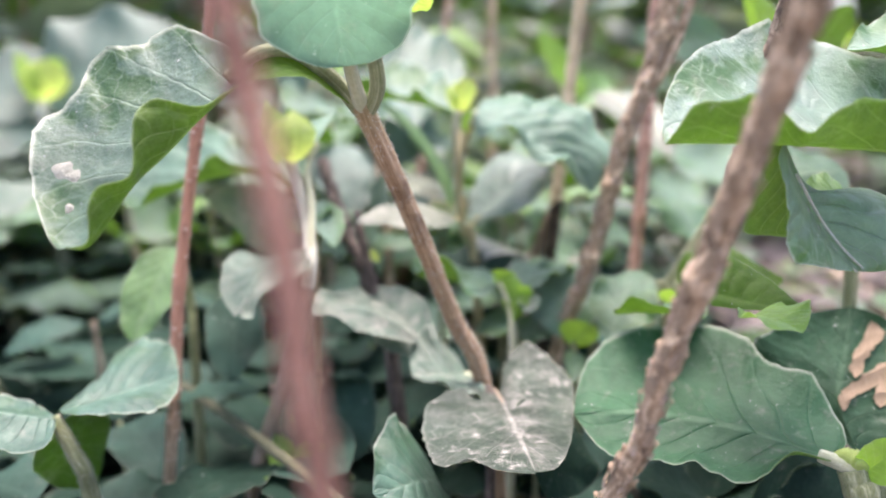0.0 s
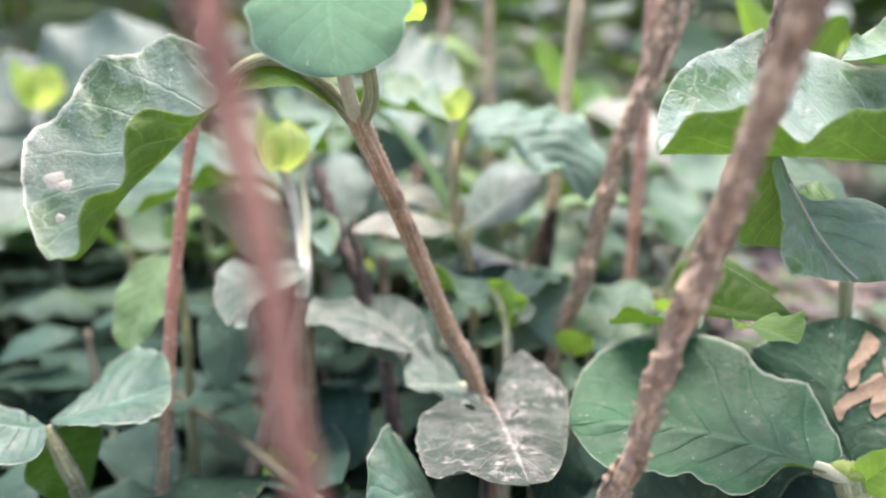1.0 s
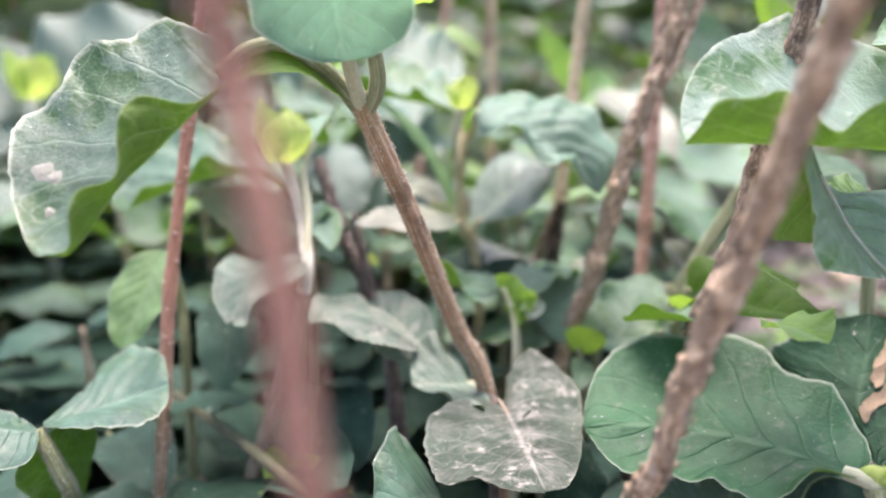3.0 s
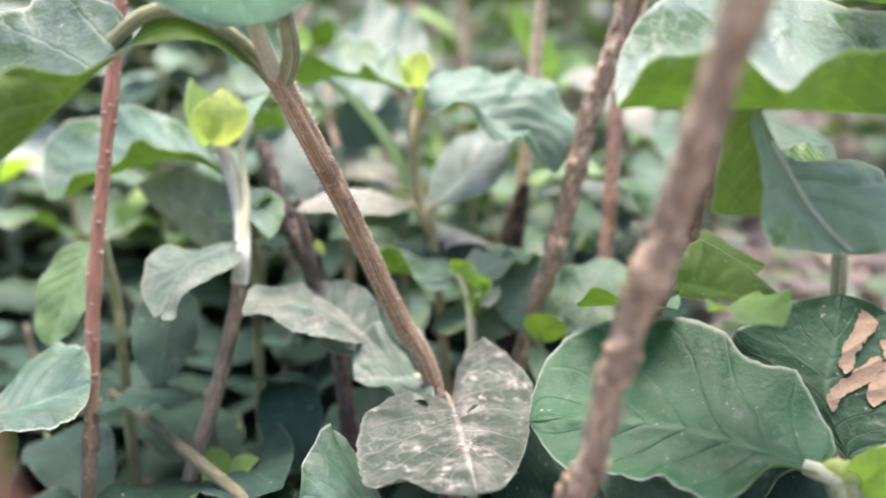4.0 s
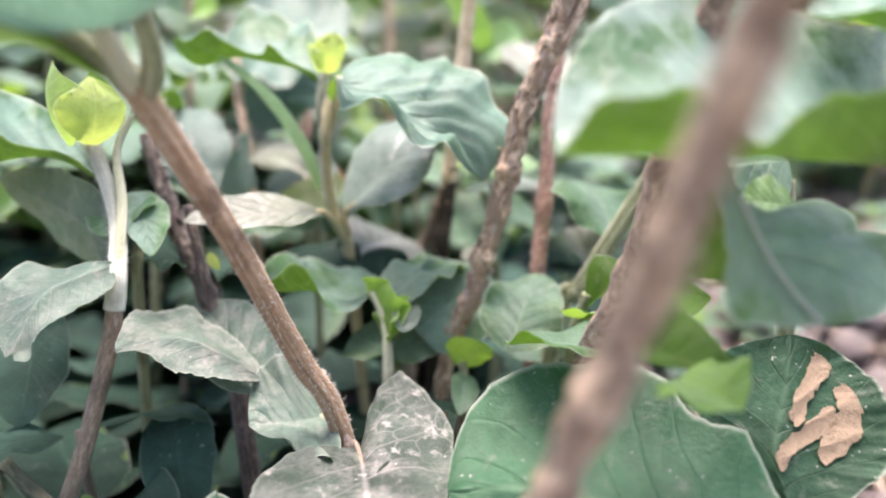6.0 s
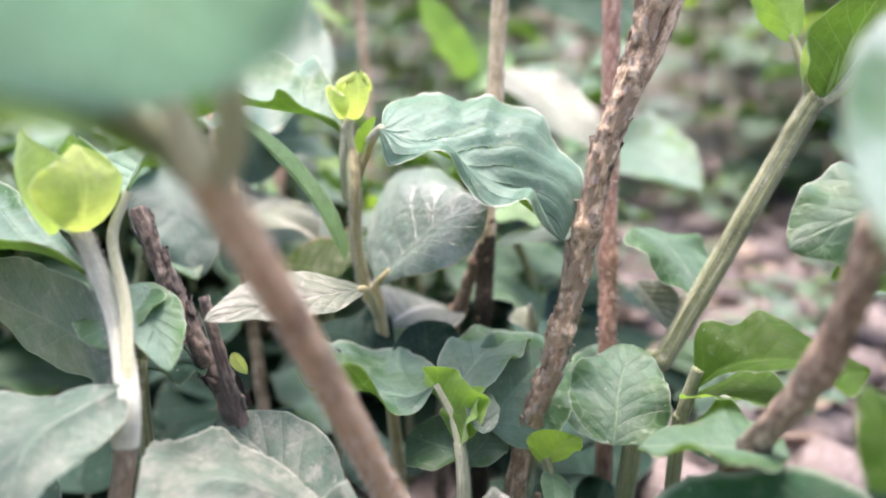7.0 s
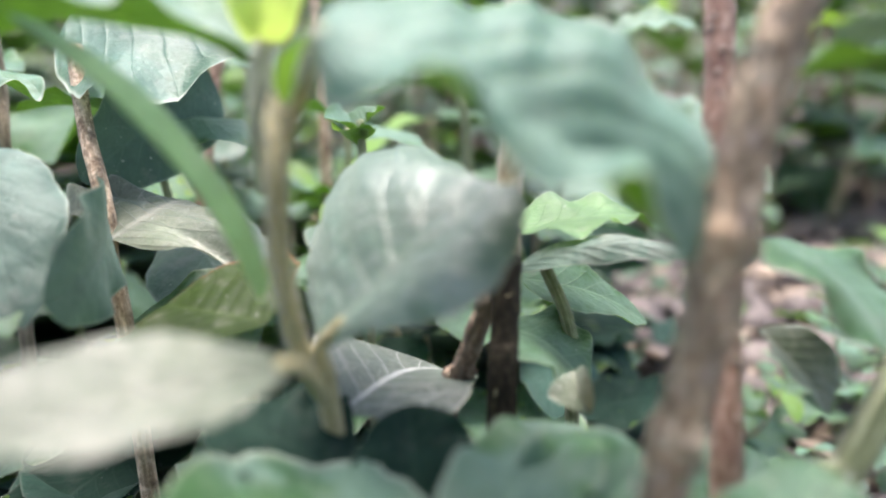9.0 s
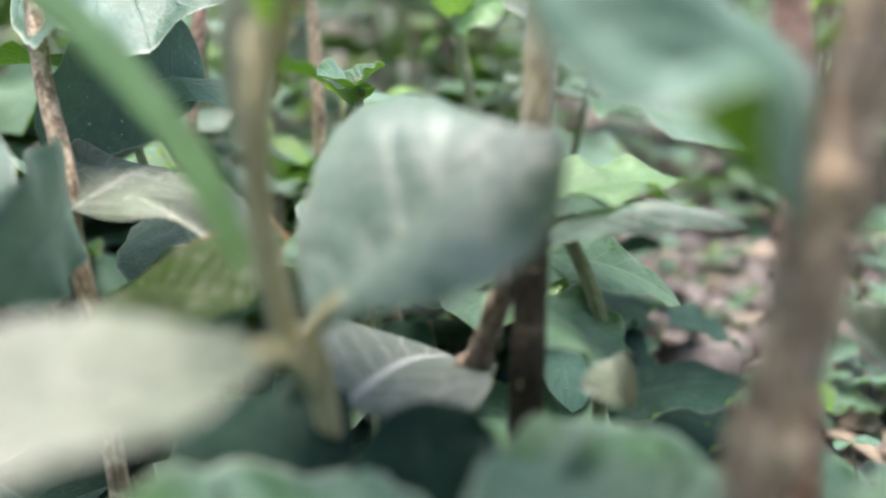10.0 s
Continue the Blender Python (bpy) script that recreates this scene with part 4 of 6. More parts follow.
# Three added weeds whose paled leaves carry the background haze.
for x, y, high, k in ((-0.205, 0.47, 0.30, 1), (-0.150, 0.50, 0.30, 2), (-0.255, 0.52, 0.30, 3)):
    p = thing("weed_plant", "tall weed at the back, broad leaves coloured pale for haze", "plant", "tall pale weeds")
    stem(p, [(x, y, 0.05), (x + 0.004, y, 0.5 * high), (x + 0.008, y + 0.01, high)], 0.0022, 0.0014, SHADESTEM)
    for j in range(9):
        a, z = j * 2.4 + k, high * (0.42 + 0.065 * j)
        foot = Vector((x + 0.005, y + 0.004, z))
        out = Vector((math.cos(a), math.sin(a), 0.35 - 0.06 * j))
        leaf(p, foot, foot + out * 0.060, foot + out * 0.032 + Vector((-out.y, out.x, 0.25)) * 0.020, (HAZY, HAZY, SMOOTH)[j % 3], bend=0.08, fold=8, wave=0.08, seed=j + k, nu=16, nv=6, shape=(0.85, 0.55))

# ---- dusty leaves at the foot of the ribbed stem ----
p = thing("weed_plant", "low weed with grey dust-covered leaves", "plant")
stem(p, [(0.0095, 0.1366, 0.0429), (0.0093, 0.1366, 0.0511), (0.0087, 0.1390, 0.0529)], 0.0011, 0.0006, DARKBARK)
draped(p, [(0.0108, 0.1377, 0.0518), (0.0118, 0.1247, 0.0532), (0.0127, 0.1126, 0.0545), (0.0135, 0.1005, 0.0556)], [(0.0106, 0.1367, 0.0520), (0.0046, 0.1334, 0.0546), (-0.0005, 0.1295, 0.0549), (-0.0029, 0.1233, 0.0546), (-0.0031, 0.1168, 0.0534), (-0.0014, 0.1066, 0.0539), (0.0011, 0.1036, 0.0544), (0.0038, 0.1048, 0.0552), (0.0086, 0.1006, 0.0556), (0.0134, 0.0995, 0.0558)], [(0.0114, 0.1399, 0.0525), (0.0126, 0.1456, 0.0550), (0.0165, 0.1504, 0.0581), (0.0201, 0.1469, 0.0567), (0.0235, 0.1414, 0.0556), (0.0245, 0.1349, 0.0543), (0.0230, 0.1244, 0.0532), (0.0203, 0.1122, 0.0537), (0.0169, 0.1024, 0.0553), (0.0136, 0.0996, 0.0560)], DUSTY, swell=(0.01, 0.01), quilt=0.010, seed=4, label="dusty grey leaf with a pale net of veins")
stem(p, [(0.0086, 0.1387, 0.0512), (0.0101, 0.1379, 0.0523), (0.0115, 0.1306, 0.0523)], 0.0005, 0.0003, SHADESTEM, root=False, name="petiole")
leaf(p, (0.0051, 0.1453, 0.0526), (-0.0056, 0.1397, 0.0540), (-0.0015, 0.1549, 0.0578), GREY, bend=0.06, fold=(10, 25), wave=0.10, seed=9, stalk=(0.0077, 0.1408, 0.0513))
draped(p, [(-0.0046, 0.1474, 0.0588), (-0.0106, 0.1475, 0.0630), (-0.0173, 0.1474, 0.0660), (-0.0259, 0.1453, 0.0648)], [(-0.0045, 0.1486, 0.0594), (-0.0096, 0.1545, 0.0624), (-0.0146, 0.1572, 0.0643), (-0.0177, 0.1598, 0.0663), (-0.0226, 0.1578, 0.0660), (-0.0258, 0.1542, 0.0676), (-0.0263, 0.1464, 0.0653)], [(-0.0049, 0.1463, 0.0587), (-0.0083, 0.1437, 0.0602), (-0.0110, 0.1430, 0.0611), (-0.0147, 0.1423, 0.0621), (-0.0169, 0.1416, 0.0632), (-0.0209, 0.1432, 0.0652), (-0.0235, 0.1442, 0.0651), (-0.0260, 0.1452, 0.0644)], RAGGED, seed=11, ragged=4.0, label="ragged grey leaf")
leaf(p, (-0.0041, 0.1487, 0.0557), (-0.0181, 0.1676, 0.0643), (-0.0038, 0.1594, 0.0619), GREY, bend=0.05, fold=10, wave=0.06, seed=12)
leaf(p, (0.0003, 0.1255, 0.0383), (-0.0109, 0.1094, 0.0472), (-0.0087, 0.1300, 0.0476), LOWPAIR, bend=0.12, fold=(5, 10), wave=0.10, seed=13)
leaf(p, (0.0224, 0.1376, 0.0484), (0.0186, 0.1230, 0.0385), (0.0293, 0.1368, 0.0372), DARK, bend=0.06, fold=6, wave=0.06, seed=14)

# ---- the broad leaf and the holed leaf ----
p = thing("weed_plant", "low weed with a broad deep green leaf", "plant")
stem(p, [(0.0602, 0.0987, 0.0485), (0.0596, 0.0998, 0.0531), (0.0589, 0.1010, 0.0561)], 0.0022, 0.0020, GREENSTEM)
draped(p, [(0.0568, 0.1019, 0.0570), (0.0534, 0.1055, 0.0572), (0.0458, 0.1104, 0.0580), (0.0370, 0.1151, 0.0578), (0.0271, 0.1185, 0.0570), (0.0222, 0.1195, 0.0560)], [(0.0569, 0.1020, 0.0575), (0.0614, 0.1076, 0.0576), (0.0622, 0.1137, 0.0597), (0.0607, 0.1186, 0.0636), (0.0578, 0.1206, 0.0644), (0.0547, 0.1228, 0.0645), (0.0538, 0.1273, 0.0659), (0.0519, 0.1297, 0.0674), (0.0475, 0.1329, 0.0675), (0.0373, 0.1349, 0.0661), (0.0304, 0.1337, 0.0643), (0.0265, 0.1310, 0.0615), (0.0235, 0.1252, 0.0584), (0.0223, 0.1205, 0.0557)], [(0.0563, 0.1014, 0.0572), (0.0512, 0.1018, 0.0584), (0.0478, 0.1001, 0.0577), (0.0455, 0.0986, 0.0563), (0.0421, 0.0990, 0.0551), (0.0394, 0.1018, 0.0549), (0.0375, 0.1043, 0.0553), (0.0346, 0.1047, 0.0547), (0.0304, 0.1076, 0.0544), (0.0258, 0.1093, 0.0540), (0.0234, 0.1148, 0.0550), (0.0222, 0.1195, 0.0558)], BIG, swell=(0.08, 0.10), quilt=0.045, seed=2, label="broad oval deep green leaf with clear veins")
stem(p, [(0.0595, 0.1009, 0.0558), (0.0578, 0.1012, 0.0568), (0.0555, 0.1036, 0.0569)], 0.0014, 0.0010, BUDSTEM, root=False, name="petiole")
leaf(p, (0.0599, 0.1009, 0.0555), (0.0651, 0.0975, 0.0631), (0.0637, 0.0982, 0.0562), YOUNG, bend=0.1, fold=20, seed=7, stalk=(0.0592, 0.1009, 0.0556))
bud(p, (0.0586, 0.1009, 0.0555), (0.0597, 0.1026, 0.0579), 0.0050, ((85, 80, 0.9, 0.9, LIME), (300, 80, 1.0, 1.0, LIME), (215, 70, 0.8, 1.05, LIME)), 5)
p = thing("weed_plant", "weed with a dark leaf eaten into brown windows", "plant")
stem(p, [(0.0749, 0.1176, 0.0362), (0.0739, 0.1184, 0.0441), (0.0690, 0.1173, 0.0508)], 0.0014, 0.0012, GREENSTEM)
sheet = drape([(0.0684, 0.1164, 0.0511), (0.0674, 0.1222, 0.0578), (0.0712, 0.1286, 0.0640), (0.0742, 0.1342, 0.0705)], [(0.0688, 0.1164, 0.0511), (0.0758, 0.1168, 0.0542), (0.0841, 0.1207, 0.0590), (0.0847, 0.1261, 0.0646), (0.0817, 0.1312, 0.0679), (0.0780, 0.1328, 0.0699), (0.0746, 0.1342, 0.0706)], [(0.0680, 0.1164, 0.0511), (0.0630, 0.1240, 0.0562), (0.0581, 0.1275, 0.0615), (0.0546, 0.1286, 0.0652), (0.0590, 0.1309, 0.0670), (0.0659, 0.1332, 0.0696), (0.0738, 0.1342, 0.0706)], quilt=0.030, seed=5, nu=180, nv=84)
leaf_part(p, *sheet, HOLED, "leaf", "dark green leaf with pale brown eaten windows")
windows(p, sheet, (((0.81, 0.60), (0.75, 0.36), (0.645, 0.16), (0.55, 0.13), 0.055), ((0.30, 0.03), (0.42, 0.16), (0.56, 0.42), 0.048), ((0.61, 0.62), (0.54, 0.60), (0.42, 0.46), 0.082)), BROWN)

# ---- leaves on the right behind the thick stem ----
p = thing("weed_plant", "tall weed with large rippled pale leaves", "plant")
stem(p, [(0.0804, 0.1115, 0.0632), (0.0780, 0.1152, 0.0892), (0.0743, 0.1160, 0.1118), (0.0737, 0.1172, 0.1270)], 0.0020, 0.0017, GREENSTEM)
draped(p, [(0.0718, 0.1094, 0.1002), (0.0610, 0.1065, 0.1012), (0.0501, 0.1046, 0.1020), (0.0400, 0.1027, 0.1024), (0.0319, 0.1017, 0.1025), (0.0292, 0.1017, 0.1024)], [(0.0719, 0.1096, 0.1012), (0.0778, 0.1244, 0.1128), (0.0695, 0.1247, 0.1141), (0.0635, 0.1248, 0.1149), (0.0590, 0.1253, 0.1168), (0.0532, 0.1259, 0.1197), (0.0451, 0.1225, 0.1180), (0.0358, 0.1154, 0.1137), (0.0315, 0.1103, 0.1091), (0.0296, 0.1053, 0.1050), (0.0290, 0.1017, 0.1025)], [(0.0719, 0.1095, 0.1008), (0.0662, 0.1048, 0.1076), (0.0575, 0.1020, 0.1085), (0.0501, 0.0986, 0.1073), (0.0464, 0.0979, 0.1042), (0.0436, 0.0995, 0.1065), (0.0393, 0.0980, 0.1092), (0.0367, 0.0988, 0.1080), (0.0320, 0.0987, 0.1077), (0.0299, 0.0991, 0.1045), (0.0288, 0.1006, 0.1023)], SHINY, swell=(0.07, 0.10), seed=3, label="large rippled leaf, upper side shining")
leaf(p, (0.0743, 0.1160, 0.1118), (0.0604, 0.1187, 0.1150), (0.0617, 0.1052, 0.1094), PALE, bend=0.08, fold=15, wave=0.1, seed=6)
p = thing("weed_plant", "weed with folded bluish leaves and green undersides", "plant")
stem(p, [(0.0487, 0.1240, 0.1005), (0.0499, 0.1155, 0.1019), (0.0466, 0.1059, 0.1022)], 0.0007, 0.0005, GREENSTEM, root=False, name="petiole")
draped(p, [(0.0461, 0.1055, 0.1027), (0.0466, 0.1068, 0.0993), (0.0476, 0.1059, 0.0958), (0.0479, 0.1052, 0.0927), (0.0473, 0.1034, 0.0895)], [(0.0459, 0.1055, 0.1026), (0.0444, 0.1094, 0.1012), (0.0438, 0.1092, 0.0962), (0.0428, 0.1073, 0.0924), (0.0421, 0.1056, 0.0897), (0.0452, 0.1045, 0.0895), (0.0472, 0.1034, 0.0895)], [(0.0462, 0.1055, 0.1026), (0.0466, 0.1058, 0.0993), (0.0477, 0.1054, 0.0959), (0.048, 0.1047, 0.0927), (0.0473, 0.1034, 0.0895)], UNDERSIDE, seed=4, quilt=0.05, label="leaf seen from its bright green underside")
draped(p, [(0.0461, 0.1044, 0.1023), (0.0484, 0.1063, 0.0977), (0.0528, 0.1067, 0.0911), (0.0559, 0.1057, 0.0871), (0.058, 0.104, 0.0847)], [(0.0465, 0.1049, 0.1022), (0.0503, 0.1095, 0.098), (0.0534, 0.1127, 0.0946), (0.0556, 0.1156, 0.094), (0.0589, 0.1173, 0.0931), (0.0616, 0.1185, 0.0941), (0.0659, 0.1195, 0.0943), (0.0684, 0.1182, 0.0935), (0.0687, 0.1157, 0.0918), (0.0716, 0.1145, 0.0913), (0.0714, 0.1105, 0.0876), (0.0665, 0.1059, 0.0851), (0.0609, 0.1044, 0.0845), (0.0582, 0.104, 0.0846)], [(0.0459, 0.1044, 0.1022), (0.0452, 0.1038, 0.0998), (0.046, 0.1018, 0.0956), (0.0454, 0.0997, 0.091), (0.046, 0.0988, 0.0875), (0.0486, 0.0996, 0.0865), (0.0535, 0.1017, 0.0854), (0.0576, 0.1035, 0.0847)], FOLDLEAF, under=UNDERSIDE, swell=(0.06, 0.10), quilt=0.05, seed=9, nu=84, label="folded bluish leaf with a channelled midrib")
stem(p, [(0.0477, 0.1055, 0.0976), (0.0521, 0.1059, 0.091), (0.0552, 0.1049, 0.0871), (0.0573, 0.1032, 0.0847)], 0.00022, 0.00014, PALESTALK, root=False, name="midrib", label="pale ridge beside the midrib")
stem(p, [(0.0486, 0.1056, 0.098), (0.053, 0.106, 0.0915), (0.0561, 0.1049, 0.0875), (0.0582, 0.1033, 0.0852)], 0.00022, 0.00014, PALESTALK, root=False, name="midrib", label="pale ridge beside the midrib")
leaf(p, (0.0649, 0.1232, 0.0927), (0.0578, 0.1225, 0.0933), (0.062, 0.126, 0.0953), FRESH, bend=0.05, fold=12, wave=0.05, seed=3, label="light green leaf edge behind the folded leaf")
draped(p, [(0.0419, 0.1161, 0.0781), (0.0459, 0.1127, 0.0775), (0.0496, 0.1095, 0.0777), (0.0538, 0.1074, 0.0783)], [(0.0416, 0.1166, 0.0802), (0.0458, 0.1212, 0.0828), (0.0496, 0.1186, 0.0812), (0.0513, 0.1141, 0.0800), (0.0524, 0.1096, 0.0786), (0.0538, 0.1075, 0.0784)], [(0.0418, 0.1147, 0.0763), (0.0456, 0.1115, 0.0767), (0.0499, 0.1084, 0.0775), (0.0538, 0.1074, 0.0781)], OLIVE, seed=7, label="olive green leaf with a pale pointed tip")
leaf(p, (0.0450, 0.1072, 0.0770), (0.0496, 0.1010, 0.0765), (0.0509, 0.1134, 0.0769), YOUNG, bend=0.08, fold=15, wave=0.05, seed=8)

# ---- young plant in the middle ----
p = thing("weed_plant", "young weed with wavy pale leaves and a bright heart", "plant", "young weeds")
stem(p, [(0.0156, 0.1603, 0.0452), (0.0156, 0.1615, 0.0549), (0.0154, 0.1626, 0.0583)], 0.0012, 0.0009, BUDSTEM)
stem(p, [(0.0155, 0.1624, 0.0576), (0.0147, 0.1644, 0.0618), (0.0127, 0.1659, 0.0663)], 0.0007, 0.0005, BUDSTEM, root=False, name="petiole")
leaf(p, (0.0153, 0.1623, 0.0581), (0.0110, 0.1672, 0.0687), (0.0176, 0.1586, 0.0644), YOUNG, bend=0.08, fold=(16, 24), curl=(-15, 15), wave=0.10, waves=2.2, seed=1, shape=(0.8, 0.55), label="bright young leaf standing up")
leaf(p, (0.0155, 0.1623, 0.0581), (0.0196, 0.1634, 0.0662), (0.0164, 0.1668, 0.0622), YOUNG, bend=0.08, fold=(30, 36), curl=(15, -20), wave=0.10, waves=2.2, seed=4, shape=(0.8, 0.55), label="bright young leaf leaning outward")
draped(p, [(0.0128, 0.1659, 0.0664), (0.0086, 0.1645, 0.0656), (0.0045, 0.1647, 0.0667), (0.0010, 0.1646, 0.0674), (-0.0031, 0.1644, 0.0672), (-0.0060, 0.1644, 0.0687)], [(0.0133, 0.1669, 0.0667), (0.0148, 0.1735, 0.0650), (0.0140, 0.1798, 0.0643), (0.0109, 0.1849, 0.0651), (0.0075, 0.1855, 0.0641), (0.0038, 0.1866, 0.0654), (0.0005, 0.1856, 0.0667), (-0.0035, 0.1827, 0.0685), (-0.0062, 0.1753, 0.0702), (-0.0070, 0.1691, 0.0696), (-0.0063, 0.1646, 0.0690)], [(0.0126, 0.1659, 0.0662), (0.0094, 0.1629, 0.0639), (0.0054, 0.1609, 0.0651), (0.0030, 0.1605, 0.0699), (0.0014, 0.1605, 0.0728), (-0.0008, 0.1602, 0.0738), (-0.0028, 0.1612, 0.0717), (-0.0045, 0.1623, 0.0701), (-0.0061, 0.1643, 0.0684)], PALE, swell=(0.07, 0.12), seed=2, label="wavy downy leaf with a turned-under margin")
leaf(p, (0.0153, 0.1658, 0.0639), (0.0312, 0.1863, 0.0652), (0.0226, 0.1654, 0.0632), PALE, bend=0.10, fold=(15, 5), wave=0.10, seed=4, shape=(0.8, 0.6))
leaf(p, (0.0157, 0.1619, 0.0564), (0.0090, 0.1703, 0.0561), (0.0123, 0.1584, 0.0541), GREEN, bend=0.06, fold=10, seed=5)
leaf(p, (0.0163, 0.1634, 0.0541), (0.0263, 0.1792, 0.0524), (0.0217, 0.1667, 0.0511), GREEN, bend=0.10, fold=12, wave=0.06, seed=6)
p = thing("weed_plant", "young weed shoot at the foot of the woody stem", "plant", "young weeds")
stem(p, [(0.0306, 0.1622, 0.0418), (0.0299, 0.1629, 0.0488), (0.0294, 0.1639, 0.0532)], 0.0010, 0.0008, GREENSTEM)
leaf(p, (0.0288, 0.1637, 0.0521), (0.0326, 0.1600, 0.0586), (0.0343, 0.1626, 0.0524), YOUNG, bend=0.08, fold=15, seed=3)
leaf(p, (0.0299, 0.1634, 0.0510), (0.0277, 0.1534, 0.0479), (0.0317, 0.1597, 0.0488), GREEN, bend=0.06, fold=15, seed=8)
leaf(p, (0.0386, 0.1739, 0.0509), (0.0538, 0.1857, 0.0588), (0.0400, 0.1842, 0.0594), PALE, bend=0.04, fold=(8, 8), wave=0.05, seed=9, shape=(0.8, 0.5), label="smooth bluish leaf")

# ---- the budding weed with the rippled leaf (main subject of the end) ----
p = thing("weed_plant", "budding weed with a rippled leaf and a dusty oval leaf", "plant", "budding weeds")
stem(p, [(0.0079, 0.1924, 0.0664), (0.0054, 0.1913, 0.0727), (0.0038, 0.1889, 0.0834), (0.0039, 0.1867, 0.0924), (0.0041, 0.1916, 0.0983)], 0.00120, 0.00095, TANBUD, rough=0.04)
down(p, [(0.0079, 0.1924, 0.0664), (0.0054, 0.1913, 0.0727), (0.0038, 0.1889, 0.0834), (0.0039, 0.1867, 0.0924), (0.0041, 0.1916, 0.0983)], 0.0013, 0.0011, 600, 0.0007, 43)
stem(p, [(0.0040, 0.1914, 0.0975), (0.0034, 0.1923, 0.1008), (0.0040, 0.1929, 0.1036)], 0.0011, 0.0008, BUDSTEM, root=False, name="upper_stalk")
down(p, [(0.0040, 0.1914, 0.0975), (0.0034, 0.1923, 0.1008), (0.0040, 0.1929, 0.1036)], 0.0011, 0.0008, 160, 0.0007, 45, False)
stem(p, [(0.0027, 0.1941, 0.0894), (0.0023, 0.1906, 0.0968), (0.0028, 0.1917, 0.1017)], 0.0006, 0.0005, BUDSTEM, root=False, name="petiole")
stem(p, [(0.0042, 0.1929, 0.0904), (0.0056, 0.1897, 0.0960), (0.0082, 0.1893, 0.1016)], 0.0007, 0.0006, TANBUD, root=False, name="petiole")
bud(p, (0.0040, 0.1928, 0.1030), (0.0044, 0.1938, 0.1104), 0.0078, ((90, 80, 0.90, 0.80, LIMEGREEN), (238, 84, 1.0, 0.84, LIME), (330, 66, 0.74, 0.92, LIME)), 3, 0.56, 0.10)
leaf(p, (0.0052, 0.1891, 0.0977), (0.0080, 0.1878, 0.1038), (0.0081, 0.1870, 0.1007), YOUNG, bend=0.05, fold=40, seed=6)
draped(p, [(0.0070, 0.1756, 0.1032), (0.0137, 0.1724, 0.1004), (0.0214, 0.1707, 0.0962), (0.0277, 0.1692, 0.0915), (0.0326, 0.1680, 0.0866)], [(0.0073, 0.1767, 0.1037), (0.0090, 0.1841, 0.1056), (0.0132, 0.1886, 0.1065), (0.0190, 0.1905, 0.1068), (0.0218, 0.1896, 0.1057), (0.0270, 0.1897, 0.1070), (0.0293, 0.1877, 0.1049), (0.0339, 0.1855, 0.1044), (0.0360, 0.1806, 0.0990), (0.0386, 0.1783, 0.0964), (0.0377, 0.1733, 0.0918), (0.0329, 0.1679, 0.0864)], [(0.0068, 0.1756, 0.1031), (0.0069, 0.1739, 0.1002), (0.0077, 0.1722, 0.0982), (0.0104, 0.1697, 0.0993), (0.0127, 0.1664, 0.1008), (0.0156, 0.1676, 0.1000), (0.0174, 0.1685, 0.0965), (0.0199, 0.1661, 0.0931), (0.0230, 0.1643, 0.0930), (0.0248, 0.1610, 0.0943), (0.0281, 0.1645, 0.0899), (0.0324, 0.1680, 0.0863)], RIPPLED, swell=(0.10, 0.22), quilt=0.075, slant=4.2, seed=2, label="large rippled downy leaf arching to one side")
stem(p, [(0.0047, 0.1916, 0.0941), (0.0065, 0.1902, 0.0992), (0.0071, 0.1756, 0.1032)], 0.0008, 0.0007, BUDSTEM, root=False, name="petiole")
draped(p, [(0.0026, 0.1926, 0.1010), (-0.0020, 0.1943, 0.1037), (-0.0075, 0.1958, 0.1048), (-0.0144, 0.1976, 0.1057), (-0.0212, 0.1977, 0.1039), (-0.0249, 0.1979, 0.1057), (-0.0268, 0.1990, 0.1086)], [(0.0029, 0.1948, 0.1019), (0.0017, 0.2031, 0.1093), (-0.0007, 0.2087, 0.1131), (-0.0037, 0.2092, 0.1121), (-0.0074, 0.2116, 0.1143), (-0.0121, 0.2129, 0.1153), (-0.0151, 0.2124, 0.1145), (-0.0180, 0.2088, 0.1099), (-0.0214, 0.2078, 0.1110), (-0.0245, 0.2039, 0.1094), (-0.0270, 0.2002, 0.1089)], [(0.0025, 0.1927, 0.1014), (0.0014, 0.1923, 0.1031), (-0.0036, 0.1919, 0.1056), (-0.0071, 0.1924, 0.1086), (-0.0089, 0.1933, 0.1064), (-0.0138, 0.1937, 0.1077), (-0.0167, 0.1937, 0.1093), (-0.0195, 0.1947, 0.1109), (-0.0229, 0.1950, 0.1088), (-0.0251, 0.1966, 0.1092), (-0.0269, 0.1991, 0.1088)], PALE, seed=5, label="rippled leaf showing its lime-green underside")
leaf(p, (0.0018, 0.1899, 0.0794), (-0.0178, 0.1953, 0.1059), (-0.0066, 0.1914, 0.0944), FOLDED, bend=0.0, sway=0.10, fold=42, curl=6, wave=0.03, crimp=10, seed=7, shape=(0.72, 0.45), label="narrow leaf folded along its midrib")
